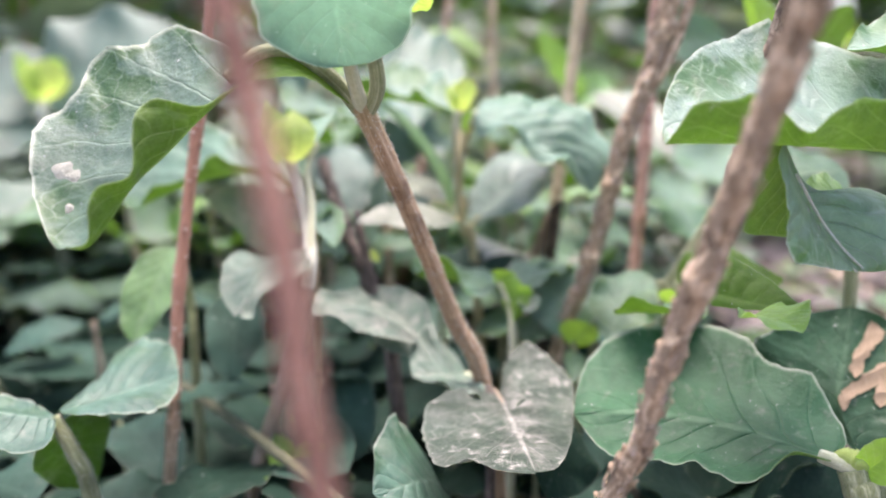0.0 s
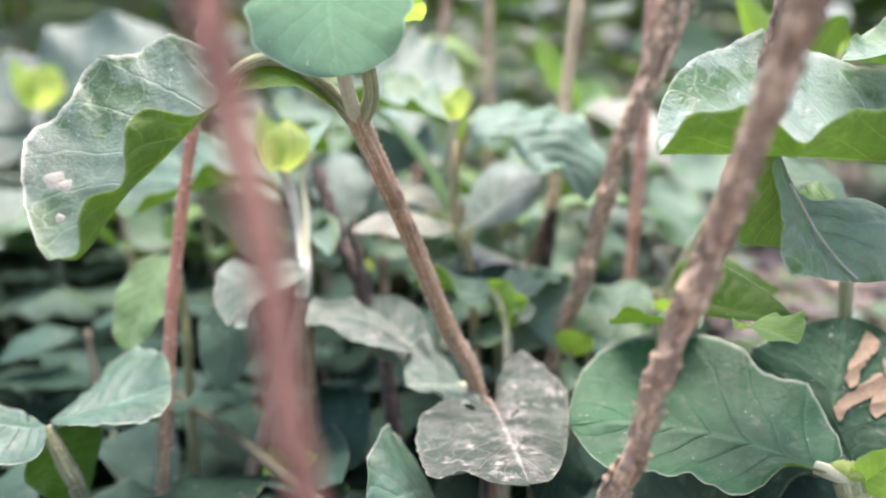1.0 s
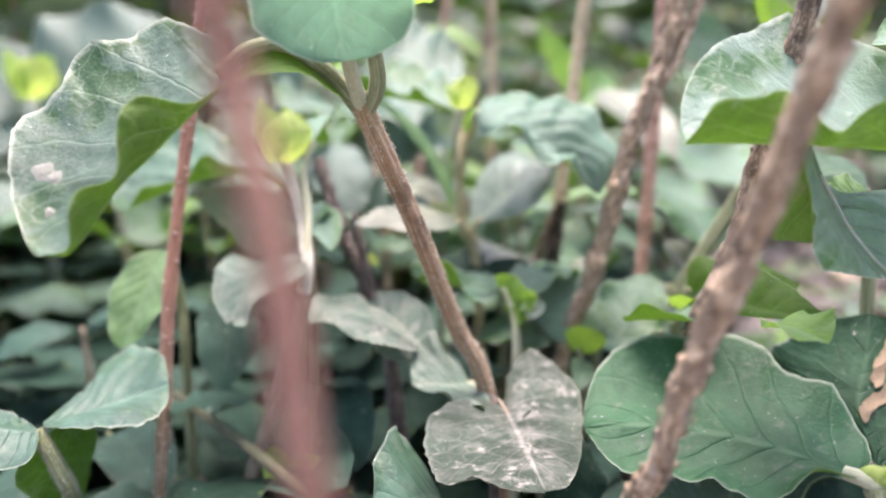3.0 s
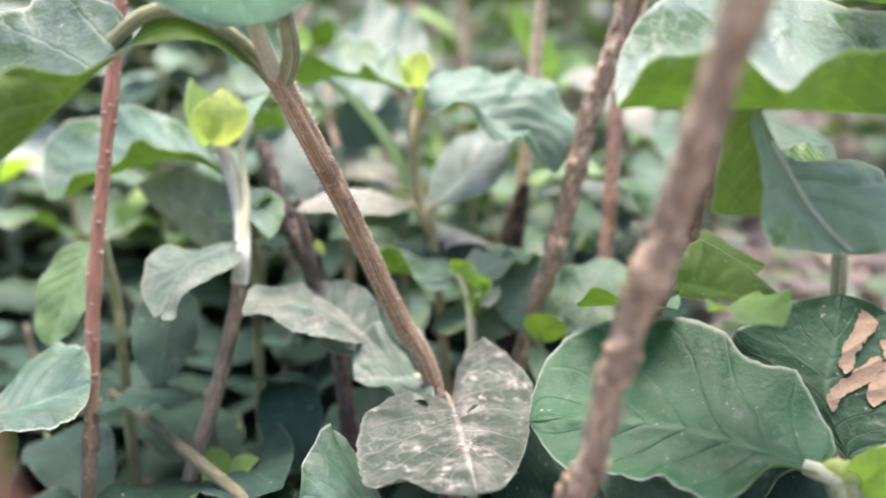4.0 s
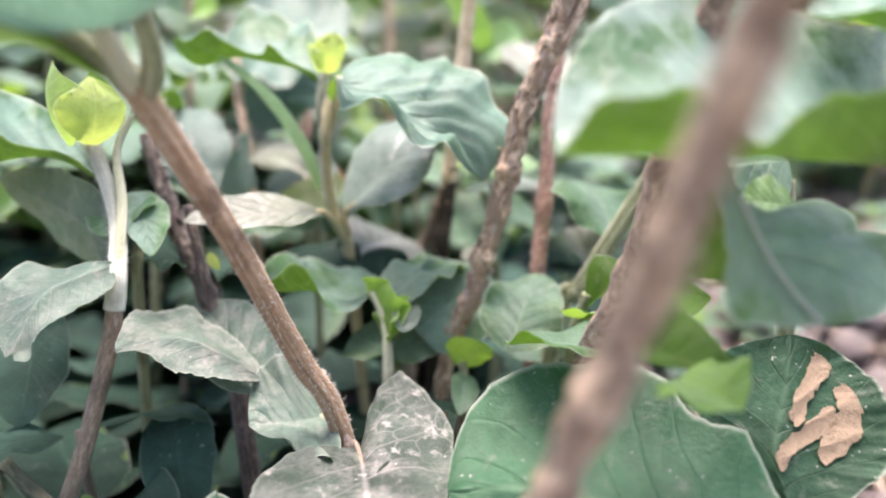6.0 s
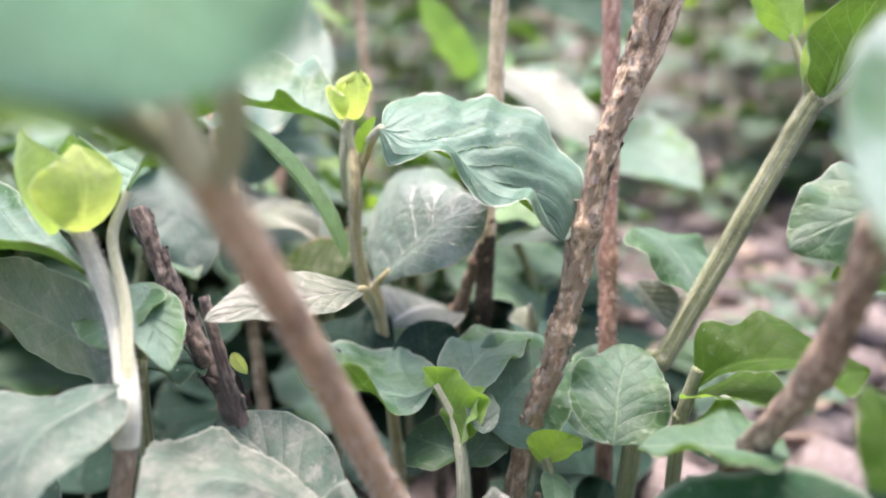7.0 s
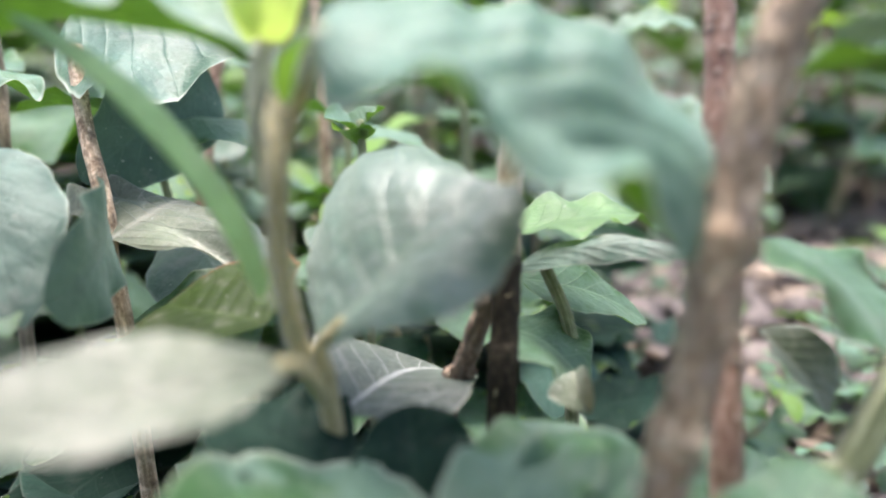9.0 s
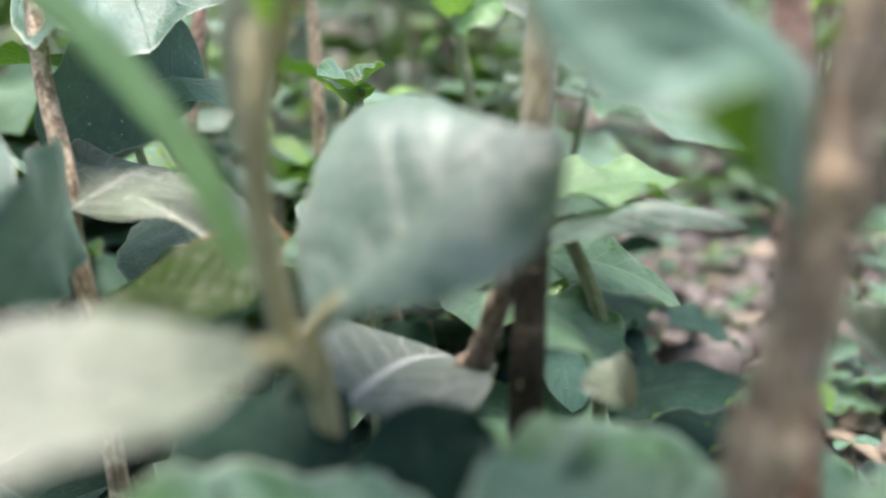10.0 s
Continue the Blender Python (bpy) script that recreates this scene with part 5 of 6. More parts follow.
draped(p, [(0.0072, 0.1900, 0.0748), (0.0114, 0.1883, 0.0798), (0.0161, 0.1864, 0.0846), (0.0211, 0.1851, 0.0881), (0.0251, 0.1835, 0.0900)], [(0.0069, 0.1901, 0.0749), (0.0070, 0.2037, 0.0761), (0.0083, 0.2114, 0.0804), (0.0119, 0.2157, 0.0862), (0.0164, 0.2158, 0.0903), (0.0208, 0.2116, 0.0915), (0.0235, 0.2023, 0.0905), (0.0237, 0.1894, 0.0899), (0.0253, 0.1846, 0.0902)], [(0.0074, 0.1898, 0.0744), (0.0108, 0.1854, 0.0772), (0.0148, 0.1815, 0.0788), (0.0187, 0.1789, 0.0808), (0.0217, 0.1788, 0.0831), (0.0240, 0.1803, 0.0862), (0.0254, 0.1833, 0.0895)], OVAL, seed=3, swell=(0.12, 0.10), quilt=0.015, label="oval leaf powdered with pale dust")
stem(p, [(0.0066, 0.1914, 0.0698), (0.0077, 0.1908, 0.0712), (0.0070, 0.1900, 0.0746), (0.0095, 0.1894, 0.0774)], 0.0009, 0.0006, TANBUD, root=False, name="petiole")
leaf(p, (0.0039, 0.1762, 0.0785), (-0.0187, 0.1628, 0.0800), (-0.0078, 0.1753, 0.0815), STRAW, bend=0.04, fold=(6, 8), narrow=0.75, wave=0.05, seed=9, shape=(0.95, 0.75), label="withered straw-pale leaf", stalk_material=TANBUD, stalk=(0.0072, 0.1920, 0.0684))

# ---- the low leaves before it ----
p = thing("weed_plant", "low weed with dark and bluish leaves", "plant", "young weeds")
stem(p, [(0.0179, 0.1715, 0.0523), (0.0171, 0.1749, 0.0567), (0.0150, 0.1814, 0.0600)], 0.0012, 0.0010, GREENSTEM)
leaf(p, (0.0152, 0.1804, 0.0605), (0.0150, 0.1897, 0.0676), (0.0212, 0.1835, 0.0640), DARK, bend=0.05, fold=(8, 12), wave=0.06, seed=3, shape=(0.8, 0.55), label="dark leaf with pale veins")
leaf(p, (0.0088, 0.1864, 0.0622), (-0.0045, 0.1946, 0.0659), (0.0029, 0.2011, 0.0652), DARK, bend=0.08, fold=8, wave=0.06, seed=4)
leaf(p, (0.0207, 0.1693, 0.0574), (0.0377, 0.1814, 0.0630), (0.0232, 0.1792, 0.0664), PALE, bend=0.08, fold=(10, 10), curl=-10, wave=0.09, seed=5, shape=(0.8, 0.5))
leaf(p, (0.0180, 0.1583, 0.0616), (0.0199, 0.1689, 0.0637), (0.0212, 0.1619, 0.0622), GREY, bend=0.05, fold=8, seed=6)
leaf(p, (0.0362, 0.1557, 0.0589), (0.0450, 0.1685, 0.0685), (0.0475, 0.1586, 0.0645), GREEN, bend=0.06, fold=(4, 14), curl=(-20, 8), wave=0.12, seed=8, shape=(0.75, 0.6), label="bluish leaf with a pale midrib")
leaf(p, (0.0368, 0.1927, 0.0624), (0.0368, 0.1976, 0.0656), (0.0398, 0.1926, 0.0652), STRAW, bend=0.15, fold=50, seed=9)

# ---- reddish and brown stalks ----
def stalk(label, points, r0, r1, material, seed, **more):
    q = thing("dry_stalk", label, "stem", "upright stalks")
    if material is RED:
        flakes(q, points, r0, r1, 120, LENTICEL, seed, "lenticel", (0.0006, 0.0011))
    return q, stem(q, points, r0, r1, material, seed=seed, **more)


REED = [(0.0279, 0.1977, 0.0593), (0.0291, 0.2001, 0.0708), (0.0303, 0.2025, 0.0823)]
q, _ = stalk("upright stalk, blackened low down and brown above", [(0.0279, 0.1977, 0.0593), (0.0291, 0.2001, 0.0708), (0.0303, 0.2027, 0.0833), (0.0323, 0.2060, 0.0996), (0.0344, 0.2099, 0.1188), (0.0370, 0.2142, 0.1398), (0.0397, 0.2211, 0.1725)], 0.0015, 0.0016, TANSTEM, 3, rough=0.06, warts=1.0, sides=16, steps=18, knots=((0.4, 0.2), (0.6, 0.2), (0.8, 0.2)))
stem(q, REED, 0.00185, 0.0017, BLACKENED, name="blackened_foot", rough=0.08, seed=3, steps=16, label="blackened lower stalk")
stalk("upright bumpy red stalk", [(0.0460, 0.1799, 0.0550), (0.0479, 0.1855, 0.0750), (0.0497, 0.1911, 0.0950), (0.0521, 0.1982, 0.1200), (0.0558, 0.2094, 0.1600), (0.0614, 0.2263, 0.2200)], 0.0016, 0.0015, RED, 5, rough=0.06, warts=1.0, sides=18, steps=18, knots=((0.35, 0.2), (0.5, 0.2), (0.68, 0.2)))
stalk("thin pinkish stalk standing in the bed", [(-0.0166, 0.2814, 0.0300), (-0.0116, 0.2920, 0.0600), (-0.0067, 0.3025, 0.0900), (-0.0017, 0.3131, 0.1200), (0.0115, 0.3413, 0.2000)], 0.0014, 0.0012, RED, 7, rough=0.06, warts=1.0, steps=14, knots=((0.5, 0.25), (0.7, 0.25)))
stalk("pale grey stalk standing in the bed", [(0.0189, 0.3065, 0.0641), (0.0198, 0.3148, 0.1011), (0.0191, 0.3212, 0.1280), (0.0195, 0.3304, 0.1684)], 0.0016, 0.0013, BARK, 8, rough=0.1)
q, _ = stalk("short brown scaly stalk leaning beside the blackened one", [(0.0236, 0.2075, 0.0560), (0.0254, 0.2060, 0.0632), (0.0276, 0.2035, 0.0720), (0.0302, 0.2030, 0.0790)], 0.0015, 0.0012, FOURTHBARK, 13, rough=0.25, sides=16, steps=18, knots=((0.5, 0.2), (0.8, 0.3)))
flakes(q, [(0.0236, 0.2075, 0.0560), (0.0254, 0.2060, 0.0632), (0.0276, 0.2035, 0.0720), (0.0302, 0.2030, 0.0790)], 0.0015, 0.0012, 50, FOURTHBARK, 19, sizes=(0.0008, 0.0016))
q, _ = stalk("knobbly dark stalk with a side twig", [(-0.0110, 0.1609, 0.0503), (-0.0142, 0.1646, 0.0607), (-0.0194, 0.1697, 0.0708), (-0.0248, 0.1761, 0.0815), (-0.0290, 0.1821, 0.0918)], 0.0017, 0.0013, DARKBARK, 11, rough=0.32, steps=22, sides=16, knots=((0.5, 0.3), (0.62, 0.2), (0.8, 0.3)))
stem(q, [(-0.0142, 0.1644, 0.0599), (-0.0168, 0.1659, 0.0702), (-0.0193, 0.1688, 0.0817)], 0.0011, 0.0008, DARKBARK, root=False, name="side_twig", rough=0.2)
flakes(q, [(-0.0142, 0.1646, 0.0607), (-0.0194, 0.1697, 0.0708), (-0.0248, 0.1761, 0.0815), (-0.0290, 0.1821, 0.0918)], 0.0016, 0.0013, 90, DARKBARK, 8)
leaf(q, (-0.0161, 0.1686, 0.0731), (-0.0143, 0.1675, 0.0701), (-0.0144, 0.1681, 0.0724), LIME, fold=20, seed=4, label="small yellowed leaf scrap")

# ---- green stalk forking on the right ----
p = thing("weed_plant", "ribbed green stalk forking into leaves", "plant")
stem(p, [(0.0488, 0.1715, 0.0579), (0.0524, 0.1720, 0.0640), (0.0583, 0.1722, 0.0744), (0.0666, 0.1726, 0.0890), (0.0755, 0.1736, 0.1036), (0.0770, 0.1736, 0.1054)], 0.0016, 0.0017, GREENSTEM, ribs=0.12, rough=0.04, steps=20, sides=30)
down(p, [(0.0488, 0.1715, 0.0579), (0.0524, 0.1720, 0.0640), (0.0583, 0.1722, 0.0744), (0.0666, 0.1726, 0.0890), (0.0755, 0.1736, 0.1036), (0.0770, 0.1736, 0.1054)], 0.0016, 0.0017, 1600, 0.0006, 44)
stem(p, [(0.0762, 0.1736, 0.1046), (0.0753, 0.1750, 0.1098), (0.0750, 0.1785, 0.1155)], 0.0008, 0.0006, GREENSTEM, root=False, name="petiole")
stem(p, [(0.0766, 0.1735, 0.1046), (0.0796, 0.1714, 0.1074), (0.0824, 0.1690, 0.1136)], 0.0011, 0.0008, BUDSTEM, root=False, name="petiole")
leaf(p, (0.0747, 0.1774, 0.1146), (0.0687, 0.1881, 0.1326), (0.0734, 0.1790, 0.1250), YOUNG, bend=0.06, fold=(30, 10), wave=0.05, seed=3)
leaf(p, (0.0772, 0.1736, 0.1054), (0.0790, 0.1743, 0.1192), (0.0801, 0.1713, 0.1121), LIMEGREEN, bend=0.06, fold=(38, 30), wave=0.04, seed=8, label="pale green young leaf")
leaf(p, (0.0783, 0.1722, 0.1052), (0.0816, 0.1626, 0.1259), (0.0728, 0.1648, 0.1178), PALE, bend=0.08, fold=10, wave=0.06, seed=5, shape=(0.85, 0.55))
leaf(p, (0.0546, 0.1884, 0.0824), (0.0612, 0.1761, 0.0719), (0.0667, 0.1931, 0.0781), GREEN, bend=0.10, fold=(8, 8), curl=-15, wave=0.05, seed=6, label="quilted green leaf")
leaf(p, (0.0545, 0.1882, 0.0724), (0.0583, 0.1814, 0.0646), (0.0523, 0.1812, 0.0672), STRAW, bend=0.06, fold=20, seed=7)

p = thing("weed_plant", "low weed with broad arching green leaves", "plant")
stem(p, [(0.0479, 0.1582, 0.0540), (0.0484, 0.1577, 0.0616), (0.0499, 0.1569, 0.0689)], 0.0012, 0.0010, GREENSTEM)
draped(p, [(0.0493, 0.1565, 0.0662), (0.0527, 0.1535, 0.0705), (0.0570, 0.1488, 0.0728), (0.0613, 0.1448, 0.0734), (0.0645, 0.1410, 0.0738)], [(0.0491, 0.1566, 0.0666), (0.0507, 0.1599, 0.0734), (0.0530, 0.1597, 0.0751), (0.0560, 0.1589, 0.0745), (0.0601, 0.1584, 0.0765), (0.0619, 0.1547, 0.0757), (0.0630, 0.1490, 0.0749), (0.0644, 0.1411, 0.0742)], [(0.0494, 0.1564, 0.0659), (0.0509, 0.1518, 0.0702), (0.0537, 0.1464, 0.0726), (0.0566, 0.1429, 0.0741), (0.0592, 0.1398, 0.0723), (0.0611, 0.1392, 0.0714), (0.0646, 0.1410, 0.0736)], OLIVE, seed=2, label="arching glossy green leaf")
leaf(p, (0.0488, 0.1572, 0.0642), (0.0585, 0.1460, 0.0664), (0.0604, 0.1614, 0.0623), OLIVE, bend=0.06, fold=10, seed=4)
leaf(p, (0.0474, 0.1323, 0.0690), (0.0332, 0.1414, 0.0668), (0.0482, 0.1461, 0.0657), GREEN, bend=0.03, fold=10, wave=0.06, seed=5)
p = thing("weed_plant", "weed with drooping green leaves at the path side", "plant")
stem(p, [(0.0802, 0.1458, 0.0689), (0.0799, 0.1483, 0.0797), (0.0795, 0.1509, 0.0904)], 0.0014, 0.0012, GREENSTEM)
leaf(p, (0.0797, 0.1514, 0.0931), (0.0561, 0.1475, 0.0887), (0.0723, 0.1582, 0.0966), GREEN, bend=0.12, fold=(5, -25), curl=-15, wave=0.10, seed=3, label="drooping bluish green leaf")
leaf(p, (0.0797, 0.1490, 0.0823), (0.0620, 0.1473, 0.0847), (0.0742, 0.1532, 0.0859), YOUNG, bend=0.10, fold=10, seed=6)

# ---- weed with pale leaves behind the bud ----
p = thing("weed_plant", "weed with broad greyish and small bright leaves", "plant")
stem(p, [(-0.0394, 0.2647, 0.0784), (-0.0403, 0.2721, 0.0973), (-0.0402, 0.2758, 0.1142), (-0.0333, 0.2847, 0.1282)], 0.0013, 0.0010, SHADESTEM, rough=0.08)
leaf(p, (-0.0272, 0.2691, 0.1103), (0.0066, 0.2619, 0.1096), (-0.0105, 0.2902, 0.1274), LOWPAIR, bend=0.04, fold=(4, 6), wave=0.06, seed=1, shape=(0.85, 0.55), label="broad greyish leaf")
leaf(p, (-0.0596, 0.2799, 0.1049), (-0.0444, 0.2571, 0.1106), (-0.0599, 0.2831, 0.1196), SMOOTH, bend=0.06, fold=8, wave=0.08, seed=2, shape=(0.85, 0.55))
leaf(p, (-0.0374, 0.2640, 0.1013), (-0.0487, 0.2454, 0.1005), (-0.0471, 0.2725, 0.1072), PALE, bend=0.08, fold=(6, 10), wave=0.10, seed=3, shape=(0.85, 0.55))
leaf(p, (-0.0401, 0.2725, 0.1136), (-0.0474, 0.2639, 0.1151), (-0.0443, 0.2753, 0.1223), GREEN, bend=0.06, fold=10, wave=0.05, seed=4, shape=(0.85, 0.55))
leaf(p, (-0.0383, 0.2722, 0.1141), (-0.0296, 0.2655, 0.1155), (-0.0338, 0.2724, 0.1194), YOUNG, bend=0.08, fold=18, wave=0.05, seed=5, shape=(0.85, 0.55), label="small bright leaf")
leaf(p, (-0.0408, 0.2630, 0.0933), (-0.0364, 0.2531, 0.1001), (-0.0372, 0.2629, 0.0961), YOUNG, bend=0.08, fold=18, wave=0.05, seed=6, shape=(0.85, 0.55), label="small bright leaf")
leaf(p, (-0.0047, 0.2676, 0.1007), (-0.0239, 0.2471, 0.0842), (-0.0105, 0.2599, 0.0838), SMOOTH, bend=0.04, fold=6, wave=0.05, seed=7, shape=(0.85, 0.55), label="broad greyish leaf")

# ---- leaves behind the oval leaf ----
p = thing("weed_plant", "weed with olive and wavy leaves in the shade", "plant")
stem(p, [(0.0438, 0.2138, 0.0536), (0.0433, 0.2145, 0.0652), (0.0388, 0.2148, 0.0758)], 0.0011, 0.0009, GREENSTEM)
leaf(p, (0.0342, 0.2104, 0.0750), (0.0535, 0.2002, 0.0774), (0.0447, 0.2076, 0.0769), GREY, bend=0.13, fold=(4, -30), wave=0.08, seed=2, under=DULLOLIVE, label="arched leaf with a pale upper side")
leaf(p, (0.0349, 0.2153, 0.0787), (0.0551, 0.2151, 0.0798), (0.0473, 0.2233, 0.0801), FRESH, bend=0.05, fold=10, wave=0.10, seed=3)
leaf(p, (0.0377, 0.2193, 0.0713), (0.0598, 0.2224, 0.0614), (0.0508, 0.2261, 0.0685), GREEN, bend=0.06, fold=8, wave=0.06, seed=5)
leaf(p, (0.0332, 0.2109, 0.0671), (0.0425, 0.2049, 0.0594), (0.0450, 0.2197, 0.0622), GREEN, bend=0.08, fold=8, wave=0.05, seed=6)
p = thing("weed_plant", "weed with round dark olive leaves", "plant")
stem(p, [(-0.0002, 0.2139, 0.0602), (-0.0004, 0.2153, 0.0664), (-0.0001, 0.2162, 0.0705)], 0.0010, 0.0008, GREENSTEM)
leaf(p, (0.0016, 0.2056, 0.0719), (-0.0100, 0.2148, 0.0727), (-0.0039, 0.2288, 0.0755), DULLOLIVE, bend=0.08, fold=(8, 8), seed=2, label="olive leaf with a reddish edge")
leaf(p, (-0.0006, 0.2052, 0.0676), (-0.0124, 0.2105, 0.0700), (-0.0074, 0.2242, 0.0704), GREEN, bend=0.06, fold=8, seed=4)
leaf(p, (0.0087, 0.1961, 0.0648), (0.0260, 0.2177, 0.0592), (0.0158, 0.2217, 0.0622), SILVER, bend=0.06, fold=10, seed=5, label="greyish leaf with strong pale veins")
p = thing("weed_plant", "weed with broad bluish leaves and a pale stem", "plant")
stem(p, [(-0.0170, 0.2290, 0.0642), (-0.0185, 0.2326, 0.0733), (-0.0190, 0.2359, 0.0824), (-0.0220, 0.2448, 0.0927), (-0.0235, 0.2515, 0.1045)], 0.0013, 0.0012, BARK, rough=0.08)
leaf(p, (-0.0180, 0.2319, 0.0780), (-0.0073, 0.2409, 0.0814), (-0.0175, 0.2571, 0.0816), STRAW, bend=0.10, fold=(8, -10), wave=0.08, seed=3)
leaf(p, (-0.0181, 0.2310, 0.0818), (-0.0198, 0.2017, 0.0782), (-0.0186, 0.2192, 0.0727), SMOOTH, bend=0.08, fold=(6, 8), curl=-15, wave=0.08, seed=4, shape=(0.85, 0.5), label="broad bluish leaf")
leaf(p, (-0.0177, 0.2294, 0.0649), (-0.0035, 0.2206, 0.0641), (-0.0103, 0.2397, 0.0691), GREEN, bend=0.08, fold=8, seed=6)
p = thing("weed_seedling", "tiny bright green seedling", "plant")
stem(p, [(0.0198, 0.2473, 0.0845), (0.0197, 0.2485, 0.0879), (0.0194, 0.2492, 0.0896)], 0.0008, 0.0006, GREENSTEM)
leaf(p, (0.0194, 0.2492, 0.0896), (0.0136, 0.2455, 0.0929), (0.0160, 0.2418, 0.0906), PALE, bend=0.1, fold=20, seed=1)
leaf(p, (0.0194, 0.2492, 0.0896), (0.0242, 0.2494, 0.0942), (0.0203, 0.2404, 0.0902), GREEN, bend=0.1, fold=15, seed=2)
leaf(p, (0.0189, 0.2478, 0.0882), (0.0163, 0.2440, 0.0909), (0.0196, 0.2409, 0.0910), YOUNG, bend=0.1, fold=25, seed=3)
p = thing("weed_plant", "weed with a tall light green upright leaf", "plant")
stem(p, [(0.0536, 0.3031, 0.0787), (0.0529, 0.3067, 0.0939), (0.0518, 0.3093, 0.1041)], 0.0014, 0.0012, GREENSTEM)
leaf(p, (0.0534, 0.3086, 0.1024), (0.0367, 0.3086, 0.1312), (0.0399, 0.3148, 0.1160), FRESH, bend=-0.06, fold=20, wave=0.05, seed=4, label="light green upright leaf")
leaf(p, (0.0517, 0.3090, 0.1024), (0.0644, 0.2971, 0.1091), (0.0557, 0.2967, 0.0987), FRESH, bend=0.06, fold=15, wave=0.05, seed=5)
leaf(p, (0.0567, 0.2878, 0.1069), (0.0765, 0.2573, 0.0853), (0.0733, 0.2827, 0.1013), STRAW, bend=0.06, fold=10, wave=0.04, seed=6, label="long pale withered leaf")
leaf(p, (0.1190, 0.3303, 0.1253), (0.0735, 0.3097, 0.1275), (0.0918, 0.3133, 0.1157), GREEN, bend=0.05, fold=10, wave=0.04, seed=7, label="round green leaf")

# Low filler leaves; their DARK colour has the shade below the broad leaf in it.
p = thing("weed_plant", "low weed under the broad leaf, leaves coloured dark for shade", "plant")
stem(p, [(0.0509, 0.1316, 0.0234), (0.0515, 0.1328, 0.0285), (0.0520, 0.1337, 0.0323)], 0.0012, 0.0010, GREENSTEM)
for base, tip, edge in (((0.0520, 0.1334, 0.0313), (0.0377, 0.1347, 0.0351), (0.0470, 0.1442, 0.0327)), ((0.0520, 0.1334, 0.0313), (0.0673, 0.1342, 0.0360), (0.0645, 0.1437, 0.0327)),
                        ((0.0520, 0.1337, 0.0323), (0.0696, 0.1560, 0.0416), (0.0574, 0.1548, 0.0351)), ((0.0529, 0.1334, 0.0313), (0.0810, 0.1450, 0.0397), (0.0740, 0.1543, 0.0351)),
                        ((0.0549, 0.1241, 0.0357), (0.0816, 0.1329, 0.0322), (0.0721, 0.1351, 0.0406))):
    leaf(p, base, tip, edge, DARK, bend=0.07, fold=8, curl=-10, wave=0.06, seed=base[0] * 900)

# ---- bluish leaves behind the ribbed stem ----
p = thing("weed_plant", "weed with broad bluish leaves in the bed", "plant")
stem(p, [(-0.0402, 0.2206, 0.0542), (-0.0372, 0.2240, 0.0726), (-0.0332, 0.2273, 0.0918)], 0.0012, 0.0010, GREENSTEM)
leaf(p, (-0.0323, 0.2271, 0.0918), (-0.0237, 0.2068, 0.0738), (-0.0201, 0.2209, 0.0845), SMOOTH, bend=0.06, fold=(8, 10), curl=-22, wave=0.06, seed=2, label="hanging bluish leaf")
leaf(p, (-0.0327, 0.2273, 0.0922), (-0.0429, 0.2183, 0.0891), (-0.0413, 0.2403, 0.0960), PALE, bend=0.10, fold=(0, 60), wave=0.06, narrow=0.4, seed=5)
leaf(p, (-0.0359, 0.2249, 0.0780), (-0.0241, 0.2048, 0.0737), (-0.0277, 0.2229, 0.0770), GREEN, bend=0.08, fold=8, wave=0.06, seed=6)
p = thing("weed_plant", "low weed with smooth bluish leaves", "plant")
stem(p, [(-0.0288, 0.1680, 0.0633), (-0.0287, 0.1702, 0.0734), (-0.0284, 0.1720, 0.0823)], 0.0011, 0.0009, GREENSTEM)
leaf(p, (-0.0280, 0.1722, 0.0834), (-0.0231, 0.1570, 0.0760), (-0.0215, 0.1658, 0.0793), PALE, bend=0.05, fold=8, wave=0.04, seed=3)
leaf(p, (-0.0287, 0.1720, 0.0818), (-0.0306, 0.1611, 0.0780), (-0.0246, 0.1603, 0.0799), PALE, bend=0.05, fold=8, wave=0.04, seed=8)
leaf(p, (-0.0299, 0.1749, 0.0699), (-0.0195, 0.1777, 0.0686), (-0.0276, 0.1897, 0.0683), DARK, bend=0.08, fold=8, wave=0.05, seed=9)

